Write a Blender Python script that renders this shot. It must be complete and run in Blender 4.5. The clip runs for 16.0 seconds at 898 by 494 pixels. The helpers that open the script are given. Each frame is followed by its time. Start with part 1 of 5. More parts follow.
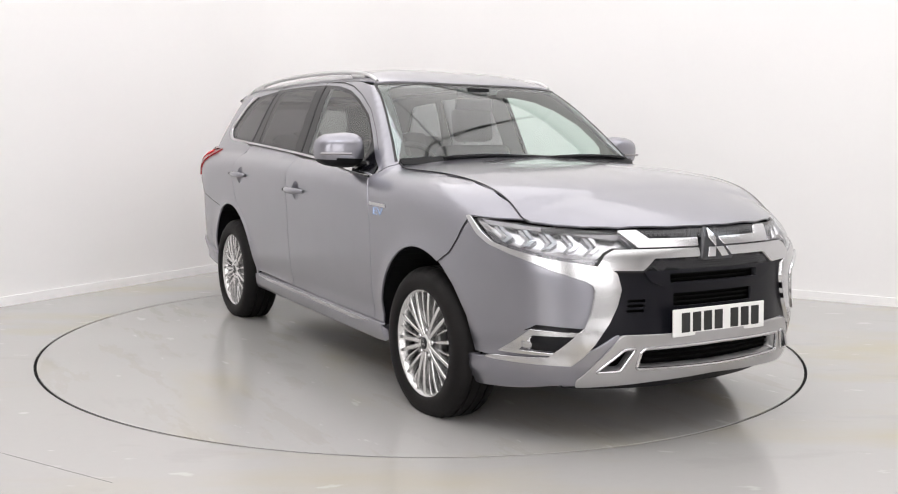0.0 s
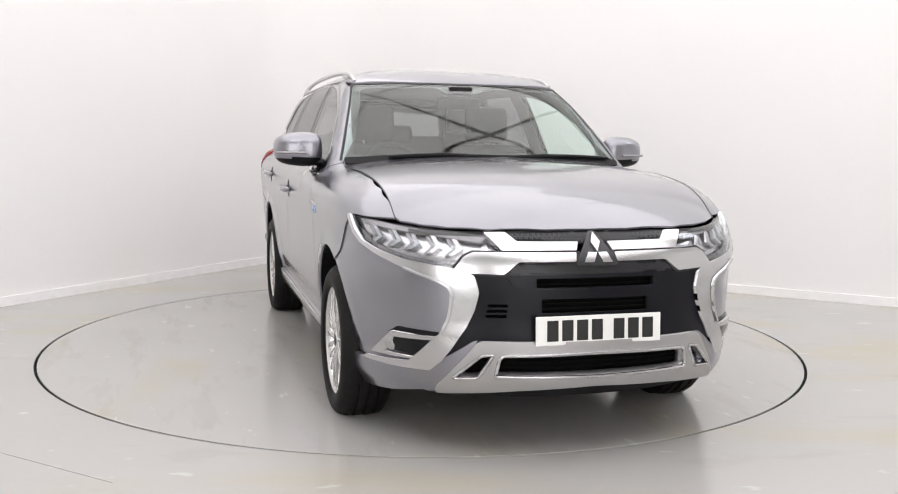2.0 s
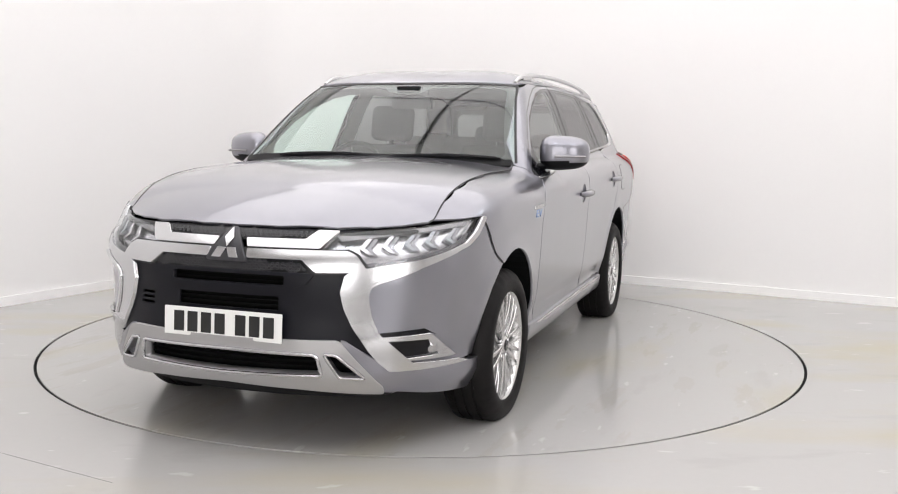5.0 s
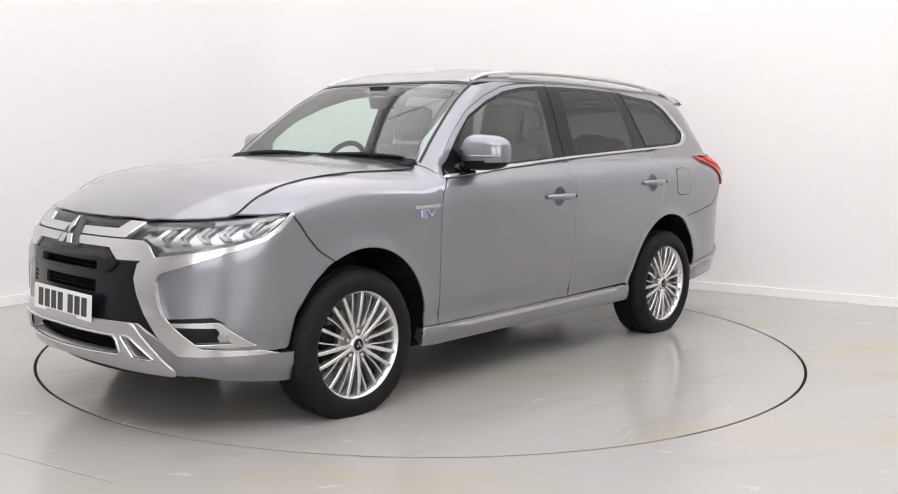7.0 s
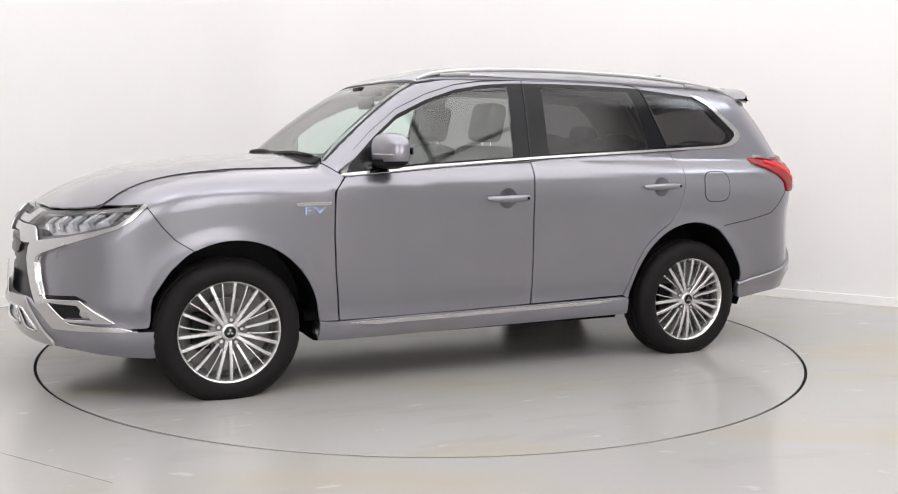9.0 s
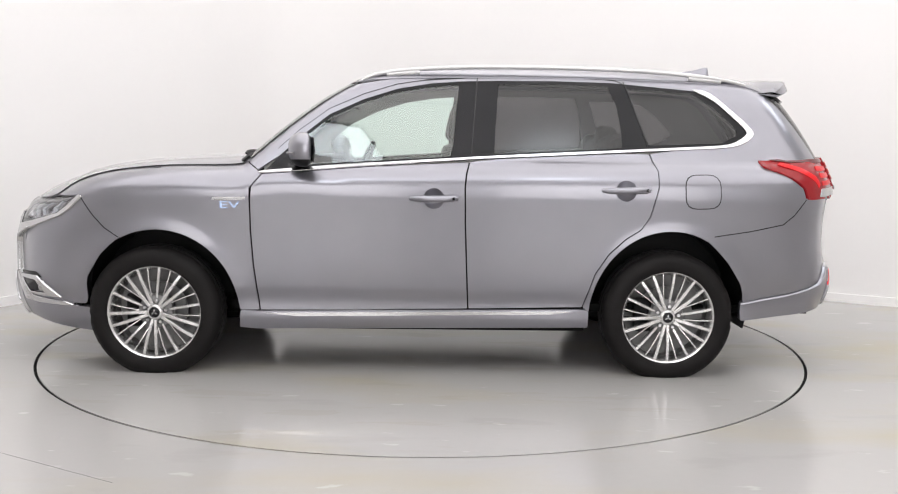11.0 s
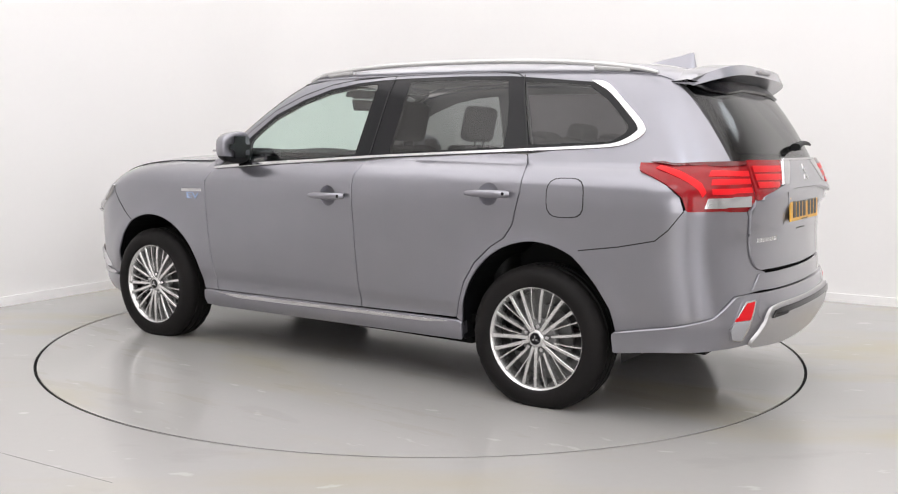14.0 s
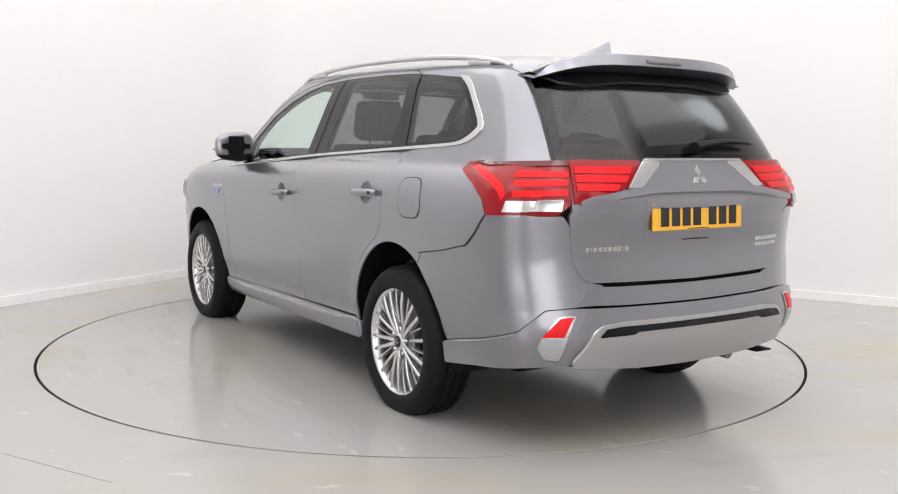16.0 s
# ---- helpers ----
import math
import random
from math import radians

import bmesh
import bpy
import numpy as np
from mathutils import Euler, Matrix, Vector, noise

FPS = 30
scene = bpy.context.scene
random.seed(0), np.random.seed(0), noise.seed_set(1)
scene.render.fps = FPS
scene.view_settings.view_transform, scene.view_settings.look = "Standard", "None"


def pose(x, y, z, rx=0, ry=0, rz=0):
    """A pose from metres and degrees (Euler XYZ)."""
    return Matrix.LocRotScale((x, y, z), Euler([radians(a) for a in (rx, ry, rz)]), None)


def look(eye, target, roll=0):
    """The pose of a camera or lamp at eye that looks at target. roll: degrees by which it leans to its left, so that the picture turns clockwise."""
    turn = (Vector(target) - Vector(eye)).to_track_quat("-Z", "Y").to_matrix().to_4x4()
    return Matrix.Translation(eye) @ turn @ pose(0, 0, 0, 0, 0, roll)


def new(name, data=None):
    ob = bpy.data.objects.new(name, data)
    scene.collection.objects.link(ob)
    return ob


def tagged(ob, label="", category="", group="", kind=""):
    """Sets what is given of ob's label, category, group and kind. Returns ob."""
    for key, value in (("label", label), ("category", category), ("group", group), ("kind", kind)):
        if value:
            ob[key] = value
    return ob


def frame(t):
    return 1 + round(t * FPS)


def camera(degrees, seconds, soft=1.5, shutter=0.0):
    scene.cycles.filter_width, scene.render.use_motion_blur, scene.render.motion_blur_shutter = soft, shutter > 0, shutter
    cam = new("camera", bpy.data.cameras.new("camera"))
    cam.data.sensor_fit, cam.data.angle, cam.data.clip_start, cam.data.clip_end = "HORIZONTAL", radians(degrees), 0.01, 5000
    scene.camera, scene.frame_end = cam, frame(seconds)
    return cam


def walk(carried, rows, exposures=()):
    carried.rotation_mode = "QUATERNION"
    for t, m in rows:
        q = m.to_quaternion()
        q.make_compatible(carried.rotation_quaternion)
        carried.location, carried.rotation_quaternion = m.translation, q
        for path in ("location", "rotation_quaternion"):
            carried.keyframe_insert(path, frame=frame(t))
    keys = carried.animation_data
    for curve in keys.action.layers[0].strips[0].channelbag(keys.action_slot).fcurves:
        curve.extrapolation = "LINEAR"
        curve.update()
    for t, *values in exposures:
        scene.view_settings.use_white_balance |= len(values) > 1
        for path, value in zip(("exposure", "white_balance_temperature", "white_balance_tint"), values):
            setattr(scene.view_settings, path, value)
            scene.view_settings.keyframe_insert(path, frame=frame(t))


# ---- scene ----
cam = camera(50.83, 16.0, soft=1.1)
STAND = pose(0, -5.774, 1.228, 90 - 6.491, 0, -1.424) @ pose(0, 0, 0, 0, 0, 0.783)
walk(cam, [(0.0, STAND), (16.0, STAND)])

# heading of the car and the turntable, seconds and degrees
HEADING = [(0.0, -60.48), (0.5, -61.66), (1.0, -64.57), (1.5, -68.89), (2.0, -75.02), (2.5, -80.85), (3.0, -87.1), (3.5, -92.89),
           (4.0, -99.15), (4.5, -104.91), (5.0, -111.13), (5.2, -113.53), (7.3, -137.0), (7.5, -139.2), (8.0, -145.1), (8.5, -150.7),
           (9.0, -156.6), (9.2, -158.7), (11.3, -183.94), (11.5, -186.16), (12.0, -192.04), (12.5, -197.56), (13.0, -203.56),
           (13.5, -209.12), (14.0, -215.12), (14.5, -220.77), (15.0, -226.72), (15.5, -232.39), (16.0, -238.43)]
OFFSET = (0.058, 0.068)      # the car stands a little off the turntable's centre
RING = 2.22

# ---- light ----
scene.view_settings.exposure = 0.0
world = bpy.data.worlds.new("studio_air")
world.use_nodes = True
world.node_tree.nodes["Background"].inputs[0].default_value = (1.0, 0.98, 0.97, 1)
world.node_tree.nodes["Background"].inputs[1].default_value = 0.05
scene.world = world


# ---- materials ----
def material(name, colour, rough=0.5, metal=0.0, coat=0.0, grain=None, bump=0.0, var=0.0, spec=0.5, scale=8.0, alpha=None):
    """A principled surface whose colour drifts at two scales and whose relief is fine."""
    m = bpy.data.materials.new(name)
    m.use_nodes = True
    nt = m.node_tree
    b = nt.nodes["Principled BSDF"]
    b.inputs["Base Color"].default_value = (*colour, 1)
    b.inputs["Roughness"].default_value = rough
    b.inputs["Metallic"].default_value = metal
    b.inputs["Coat Weight"].default_value = coat
    b.inputs["Coat Roughness"].default_value = 0.08
    b.inputs["Specular IOR Level"].default_value = spec
    if var or bump:
        tc = nt.nodes.new("ShaderNodeTexCoord")
        big = nt.nodes.new("ShaderNodeTexNoise")
        big.inputs["Scale"].default_value = scale * 0.15
        big.inputs["Detail"].default_value = 5
        fine = nt.nodes.new("ShaderNodeTexNoise")
        fine.inputs["Scale"].default_value = scale * 6
        fine.inputs["Detail"].default_value = 4
        for n in (big, fine):
            nt.links.new(tc.outputs["Object"], n.inputs["Vector"])
        if var:
            mixn = nt.nodes.new("ShaderNodeMath")
            mixn.operation = "MULTIPLY_ADD"
            mixn.inputs[1].default_value = 0.4
            nt.links.new(fine.outputs["Fac"], mixn.inputs[0])
            nt.links.new(big.outputs["Fac"], mixn.inputs[2])
            ramp = nt.nodes.new("ShaderNodeMapRange")
            ramp.inputs["From Min"].default_value, ramp.inputs["From Max"].default_value = 0.35, 1.05
            ramp.inputs["To Min"].default_value, ramp.inputs["To Max"].default_value = 1 - var, 1 + var
            nt.links.new(mixn.outputs[0], ramp.inputs["Value"])
            mul = nt.nodes.new("ShaderNodeVectorMath")
            mul.operation = "SCALE"
            mul.inputs[0].default_value = colour
            nt.links.new(ramp.outputs["Result"], mul.inputs["Scale"])
            nt.links.new(mul.outputs[0], b.inputs["Base Color"])
        if bump:
            bn = nt.nodes.new("ShaderNodeBump")
            bn.inputs["Strength"].default_value = bump
            bn.inputs["Distance"].default_value = 0.002
            nt.links.new(fine.outputs["Fac"], bn.inputs["Height"])
            nt.links.new(bn.outputs[0], b.inputs["Normal"])
    return m


def glass_material(name, tint, rough=0.0, mirror=0.06):
    """Thin glass: a clear, tinted sheet with a mirror coat whose strength follows Fresnel."""
    m = bpy.data.materials.new(name)
    m.use_nodes = True
    nt = m.node_tree
    nt.nodes.remove(nt.nodes["Principled BSDF"])
    out = nt.nodes["Material Output"]
    tr = nt.nodes.new("ShaderNodeBsdfTransparent")
    tr.inputs[0].default_value = (*tint, 1)
    gl = nt.nodes.new("ShaderNodeBsdfGlossy")
    gl.inputs["Roughness"].default_value = rough
    lw = nt.nodes.new("ShaderNodeLayerWeight")
    lw.inputs["Blend"].default_value = 0.5
    pw = nt.nodes.new("ShaderNodeMath")
    pw.operation = "POWER"
    pw.inputs[1].default_value = 4.5
    nt.links.new(lw.outputs["Facing"], pw.inputs[0])
    fr = nt.nodes.new("ShaderNodeMath")
    fr.operation = "MULTIPLY_ADD"
    fr.inputs[1].default_value, fr.inputs[2].default_value = 0.9, mirror
    nt.links.new(pw.outputs[0], fr.inputs[0])
    mx = nt.nodes.new("ShaderNodeMixShader")
    nt.links.new(fr.outputs[0], mx.inputs[0])
    nt.links.new(tr.outputs[0], mx.inputs[1])
    nt.links.new(gl.outputs[0], mx.inputs[2])
    nt.links.new(mx.outputs[0], out.inputs[0])
    return m


def glow_material(name, colour, strength):
    m = bpy.data.materials.new(name)
    m.use_nodes = True
    b = m.node_tree.nodes["Principled BSDF"]
    b.inputs["Base Color"].default_value = (*colour, 1)
    b.inputs["Emission Color"].default_value = (*colour, 1)
    b.inputs["Emission Strength"].default_value = strength
    return m


PAINT = material("silver_grey_metallic_paint", (0.262, 0.259, 0.292), 0.30, 0.85, 1.0, var=0.03, scale=40)
BLACK_TRIM = material("black_gloss_trim", (0.005, 0.005, 0.007), 0.14, spec=0.27)
DARK_PLASTIC = material("dark_grained_plastic", (0.008, 0.008, 0.009), 0.5, spec=0.17, bump=0.15, var=0.1, scale=60)
NAVY_PLASTIC = material("blue_black_satin_plastic", (0.006, 0.006, 0.009), 0.3, spec=0.2, bump=0.05, var=0.08, scale=60)
CHROME = material("chrome", (0.58, 0.58, 0.59), 0.2, 1.0)
SATIN = material("satin_silver_paint", (0.44, 0.435, 0.44), 0.3, 0.8, 0.3, var=0.03, scale=40)
RAIL = material("brushed_silver_rail", (0.58, 0.575, 0.58), 0.3, 0.6, 0.2, var=0.03, scale=40)
RUBBER = material("tyre_rubber", (0.009, 0.008, 0.008), 0.6, spec=0.17, bump=0.2, var=0.15, scale=60)
ALLOY = material("alloy_silver", (0.66, 0.655, 0.65), 0.27, 0.85, 0.4, var=0.04, scale=60)
# dark grey metal; on inner wheel parts the shade is put into this colour
ALLOY_DARK = material("shaded_metal_grey", (0.20, 0.20, 0.20), 0.4, 0.7, var=0.06, scale=60)
GLASS = glass_material("pale_green_glass", (0.84, 0.945, 0.90), 0.03, 0.105)
PRIVACY = glass_material("dark_privacy_glass", (0.25, 0.243, 0.25), 0.13)
LENS = glass_material("clear_lamp_lens", (0.93, 0.95, 0.96))
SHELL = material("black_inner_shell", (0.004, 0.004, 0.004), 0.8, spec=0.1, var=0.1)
SEAL = material("black_rubber_seal", (0.012, 0.012, 0.013), 0.55, var=0.1, scale=40)
CLOTH = material("black_seat_leather", (0.012, 0.012, 0.012), 0.5, spec=0.3, bump=0.2, var=0.12, scale=40)
WALL = material("white_wall_paint", (0.865, 0.853, 0.848), 0.65, bump=0.05, var=0.012, scale=4)
JOINT = material("grey_joint_filler", (0.16, 0.155, 0.15), 0.6, var=0.1)
SKIRT = material("white_skirting_gloss", (0.93, 0.92, 0.915), 0.35, var=0.01)


# ---- mesh helpers ----
def mesh_object(name, verts, faces, mat, parent=None, label="", normals=None, smooth=True):
    me = bpy.data.meshes.new(name)
    me.from_pydata([tuple(v) for v in verts], [], [tuple(f) for f in faces])
    me.materials.append(mat)
    if smooth:
        me.shade_smooth()
    if normals is not None:
        me.normals_split_custom_set_from_vertices([tuple(n) for n in normals])
    ob = new(name, me)
    if parent:
        ob.parent = parent
    return tagged(ob, label)


def part(name, bm, mat, parent=None, label="", smooth=False):
    me = bpy.data.meshes.new(name)
    bm.normal_update()
    for e in bm.edges:
        e.smooth = e.calc_face_angle(0) < 0.75
    bm.to_mesh(me)
    bm.free()
    me.materials.append(mat)
    if smooth:
        me.shade_smooth()
    ob = new(name, me)
    if parent:
        ob.parent = parent
    return tagged(ob, label)


def box(bm, x0, x1, y0, y1, z0, z1, bevel=0.0, segs=2, m=None):
    r = bmesh.ops.create_cube(bm, size=1)["verts"]
    bmesh.ops.scale(bm, vec=(x1 - x0, y1 - y0, z1 - z0), verts=r)
    bmesh.ops.translate(bm, vec=((x0 + x1) / 2, (y0 + y1) / 2, (z0 + z1) / 2), verts=r)
    if m is not None:
        bmesh.ops.transform(bm, matrix=m, verts=r)
    if bevel:
        es = list({e for v in r for e in v.link_edges})
        bmesh.ops.bevel(bm, geom=es, offset=bevel, segments=segs, affect="EDGES", profile=0.6)
    return bm


def lathe(profile, steps=48, axis="y", m=None):
    """A bmesh of a profile of (radius, along) turned about an axis."""
    bm = bmesh.new()
    rings = []
    for r, a in profile:
        ring = []
        for i in range(steps):
            t = 2 * math.pi * i / steps
            c, s = r * math.cos(t), r * math.sin(t)
            ring.append(bm.verts.new((c, a, s) if axis == "y" else (c, s, a)))
        rings.append(ring)
    for p, q in zip(rings, rings[1:]):
        for i in range(steps):
            j = (i + 1) % steps
            bm.faces.new((p[i], p[j], q[j], q[i]))
    if m is not None:
        bmesh.ops.transform(bm, matrix=m, verts=bm.verts)
    bmesh.ops.recalc_face_normals(bm, faces=bm.faces)
    return bm


def tube(points, radius, closed=False, sides=8, flat=1.0):
    """A bmesh tube along points."""
    bm = bmesh.new()
    pts = [Vector(p) for p in points]
    n = len(pts)
    rings = []
    for i, p in enumerate(pts):
        a = pts[(i - 1) % n] if closed or i else pts[0]
        b = pts[(i + 1) % n] if closed or i < n - 1 else pts[-1]
        d = (b - a).normalized()
        side = d.cross(Vector((0, 0, 1)))
        if side.length < 1e-3:
            side = Vector((0, 1, 0))
        side.normalize()
        up = side.cross(d)
        r = radius[i] if isinstance(radius, (list, tuple)) else radius
        rings.append([bm.verts.new(p + side * r * math.cos(2 * math.pi * k / sides) + up * r * flat * math.sin(2 * math.pi * k / sides)) for k in range(sides)])
    for i in range(n if closed else n - 1):
        p, q = rings[i], rings[(i + 1) % n]
        for k in range(sides):
            j = (k + 1) % sides
            bm.faces.new((p[k], p[j], q[j], q[k]))
    if not closed:
        bm.faces.new(rings[0][::-1])
        bm.faces.new(rings[-1])
    bmesh.ops.recalc_face_normals(bm, faces=bm.faces)
    return bm


# ---- the car's outer form ----
def curve(xs, ys):
    """A smooth curve through few stations (cubic, no overshoot)."""
    xs, ys = np.array(xs, float), np.array(ys, float)
    h, d = np.diff(xs), np.diff(ys) / np.diff(xs)
    m = np.empty(len(xs))
    m[0], m[-1] = d[0], d[-1]
    for i in range(1, len(xs) - 1):
        w1, w2 = 2 * h[i] + h[i - 1], h[i] + 2 * h[i - 1]
        m[i] = 0 if d[i - 1] * d[i] <= 0 else (w1 + w2) / (w1 / d[i - 1] + w2 / d[i])

    def f(x):
        x = np.clip(x, xs[0], xs[-1])
        i = np.clip(np.searchsorted(xs, x) - 1, 0, len(xs) - 2)
        t = (x - xs[i]) / h[i]
        return ((1 + 2 * t) * (1 - t) ** 2 * ys[i] + t * (1 - t) ** 2 * h[i] * m[i] + t * t * (3 - 2 * t) * ys[i + 1] - t * t * (1 - t) * h[i] * m[i + 1])
    return f


HUB_X, HUB_Z, HUB_Y = 1.335, 0.318, 0.86
half_width = curve([0.15, 0.22, 0.30, 0.37, 0.46, 0.62, 0.80, 0.95, 1.05, 1.2], [0.76, 0.80, 0.838, 0.838, 0.858, 0.876, 0.888, 0.898, 0.900, 0.900])
nose = curve([0.15, 0.25, 0.35, 0.45, 0.55, 0.70, 0.80, 0.88, 0.95, 1.10], [2.13, 2.20, 2.245, 2.255, 2.245, 2.235, 2.215, 2.195, 2.17, 2.10])
tail = curve([0.15, 0.25, 0.35, 0.48, 0.60, 0.80, 0.95, 1.10, 1.25], [2.10, 2.19, 2.275, 2.322, 2.30, 2.275, 2.285, 2.27, 2.22])
deck = curve([-2.4, -1.8, 0.6, 0.95, 1.3, 1.6, 1.9, 2.1, 2.3], [1.23, 1.23, 1.19, 1.135, 1.115, 1.085, 1.04, 1.0, 0.95])
roof_line = curve([-2.3, -2.0, -1.7, -1.2, -0.6, -0.1, 0.3, 0.6], [1.53, 1.56, 1.595, 1.622, 1.637, 1.632, 1.605, 1.56])
screen = curve([1.0, 1.12, 1.25, 1.40, 1.50, 1.58, 1.70], [1.05, 0.915, 0.770, 0.578, 0.425, 0.27, -0.1])
rear_glass = curve([1.0, 1.14, 1.30, 1.45, 1.55, 1.70], [2.29, 2.235, 2.15, 2.05, 1.97, 1.8])


corner = curve([0.4, 0.9, 1.3, 1.5, 1.67, 1.78, 1.87, 2.2], [4.3, 7.2, 8.5, 8, 6.2, 4.4, 3.1, 2.8])
crease = curve([-2.3, -1.82, -1.25, -0.26, 0.45, 0.84, 1.24], [1.115, 1.105, 1.078, 1.047, 1.005, 0.980, 0.955])


def body_level(p, which=0):
    """Below zero inside the body: the lower body joined with the glasshouse, both rounded boxes of the profile curves."""
    x, y, z = p[:, 0], np.abs(p[:, 1]), p[:, 2]
    front = np.clip((x - 0.4) / 0.6, 0, 1)
    front = front * front * (3 - 2 * front)
    ridge = z - crease(x)
    w = half_width(z) + 0.006 * (1 - np.clip((x - 1.0) / 0.5, 0, 1)) * np.exp(-np.where(ridge < 0, -ridge / 0.07, ridge / 0.035))
    bulge = 0.011 * np.exp(-((np.hypot(np.abs(x) - HUB_X, z - HUB_Z) - 0.42) / 0.06) ** 2) * np.clip((z - 0.3) / 0.1, 0, 1)
    a = y / (w + bulge)
    bf = np.clip((x - 1.2) / (nose(z) - 1.2), 0, 3)
    br = np.clip((-x - 1.6) / (tail(z) - 1.6), 0, 3)
    zs = 0.85 - 0.13 * front
    c = np.clip((z - zs) / (deck(x) - zs), 0, 3)
    n = corner(x)
    low = a ** 2.3 + bf ** 4 + br ** 6 + c ** n - 1
    wg = 0.788 - 0.40 * (z - 1.14) - 0.25 * np.clip(z - 1.42, 0, 1) ** 1.5 - 0.018 * np.clip(-x - 1.0, 0, 2) ** 2
    ag = y / np.maximum(wg, 0.3)
    f2 = np.clip((x - (screen(z) - 0.14)) / 0.14, 0, 6)
    r2 = np.clip((-x - (rear_glass(z) - 0.3)) / 0.3, 0, 6)
    cg = np.clip((z - 1.2) / (roof_line(x) - 1.2), 0, 3)
    high = ag ** 4 + f2 ** 2.2 + r2 ** 2.2 + cg ** 12 - 1
    high = np.where(z < 0.95, 5.0, high)
    return np.minimum(low, high) if not which else high


def glasshouse(p):
    return body_level(p, 1)


CORNER_VIEW = {"front_corner": 35, "rear_corner": 140}


def to_body(flat, view, start=None, level=None):
    """Drop flat points, seen in a view, onto the body's outer form; gives places and outward normals."""
    level = level or body_level
    flat = np.array(flat, float)
    far = start or {"side": 1.2, "top": 1.9, "front": 2.6, "back": -2.6}.get(view, 3.2)
    stop = {"side": 0.02, "top": 0.3, "front": 0.3, "back": -0.3}.get(view, 0.8)

    def place(s):
        if view == "side":
            return np.stack([flat[:, 0], s, flat[:, 1]], 1)
        if view == "top":
            return np.stack([flat[:, 0], flat[:, 1], s], 1)
        if view in CORNER_VIEW:
            c, d = math.cos(radians(CORNER_VIEW[view])), math.sin(radians(CORNER_VIEW[view]))
            return np.stack([c * s - d * flat[:, 0], d * s + c * flat[:, 0], flat[:, 1]], 1)
        return np.stack([s, flat[:, 0], flat[:, 1]], 1)
    steps = np.linspace(far, stop, 56)
    val = np.stack([level(place(np.full(len(flat), s))) for s in steps])
    inside = val < 0
    hit = inside.any(0)
    first = np.where(hit, inside.argmax(0), val.argmin(0))
    lo, hi = steps[np.maximum(first - 1, 0)], steps[first]
    for _ in range(18):
        mid = (lo + hi) / 2
        ins = level(place(mid)) < 0
        hi, lo = np.where(ins, mid, hi), np.where(ins, lo, mid)
    p = place(np.where(hit, hi, steps[first]))
    e = 0.004
    g = np.stack([level(p + np.eye(3)[k] * e) - level(p - np.eye(3)[k] * e) for k in range(3)], 1)
    return p, g / np.maximum(np.linalg.norm(g, axis=1, keepdims=True), 1e-9)


def dense(outline, step, rounding=0.0, soft=False):
    """Round a flat outline's corners, or draw it as one smooth loop, and give it even steps."""
    pts = [np.array(p, float) for p in outline]
    if soft:
        n, out = len(pts), []
        for i in range(n):
            p0, p1, p2, p3 = pts[i - 1], pts[i], pts[(i + 1) % n], pts[(i + 2) % n]
            for k in range(6):
                t = k / 6
                out.append(0.5 * (2 * p1 + (p2 - p0) * t + (2 * p0 - 5 * p1 + 4 * p2 - p3) * t * t + (3 * p1 - p0 - 3 * p2 + p3) * t ** 3))
        pts = out
    elif rounding:
        out, n = [], len(pts)
        for i in range(n):
            a, b, c = pts[i - 1], pts[i], pts[(i + 1) % n]
            la, lc = np.linalg.norm(a - b), np.linalg.norm(c - b)
            r = min(rounding, 0.4 * la, 0.4 * lc)
            s, e = b + (a - b) / la * r, b + (c - b) / lc * r
            for t in (0, 0.25, 0.5, 0.75, 1):
                out.append((1 - t) ** 2 * s + 2 * t * (1 - t) * b + t * t * e)
        pts = out
    out = []
    for a, b in zip(pts, pts[1:] + pts[:1]):
        k = max(1, int(math.ceil(np.linalg.norm(b - a) / step)))
        out += [a + (b - a) * i / k for i in range(k)]
    return out


def inside_loop(p, loop):
    x, y = p[:, 0][:, None], p[:, 1][:, None]
    a = np.array(loop)
    b = np.roll(a, -1, 0)
    cond = (a[:, 1] > y) != (b[:, 1] > y)
    dy = np.where(b[:, 1] == a[:, 1], 1e-9, b[:, 1] - a[:, 1])
    xs = (b[:, 0] - a[:, 0]) * (y - a[:, 1]) / dy + a[:, 0]
    return (cond & (x < xs)).sum(1) % 2 == 1


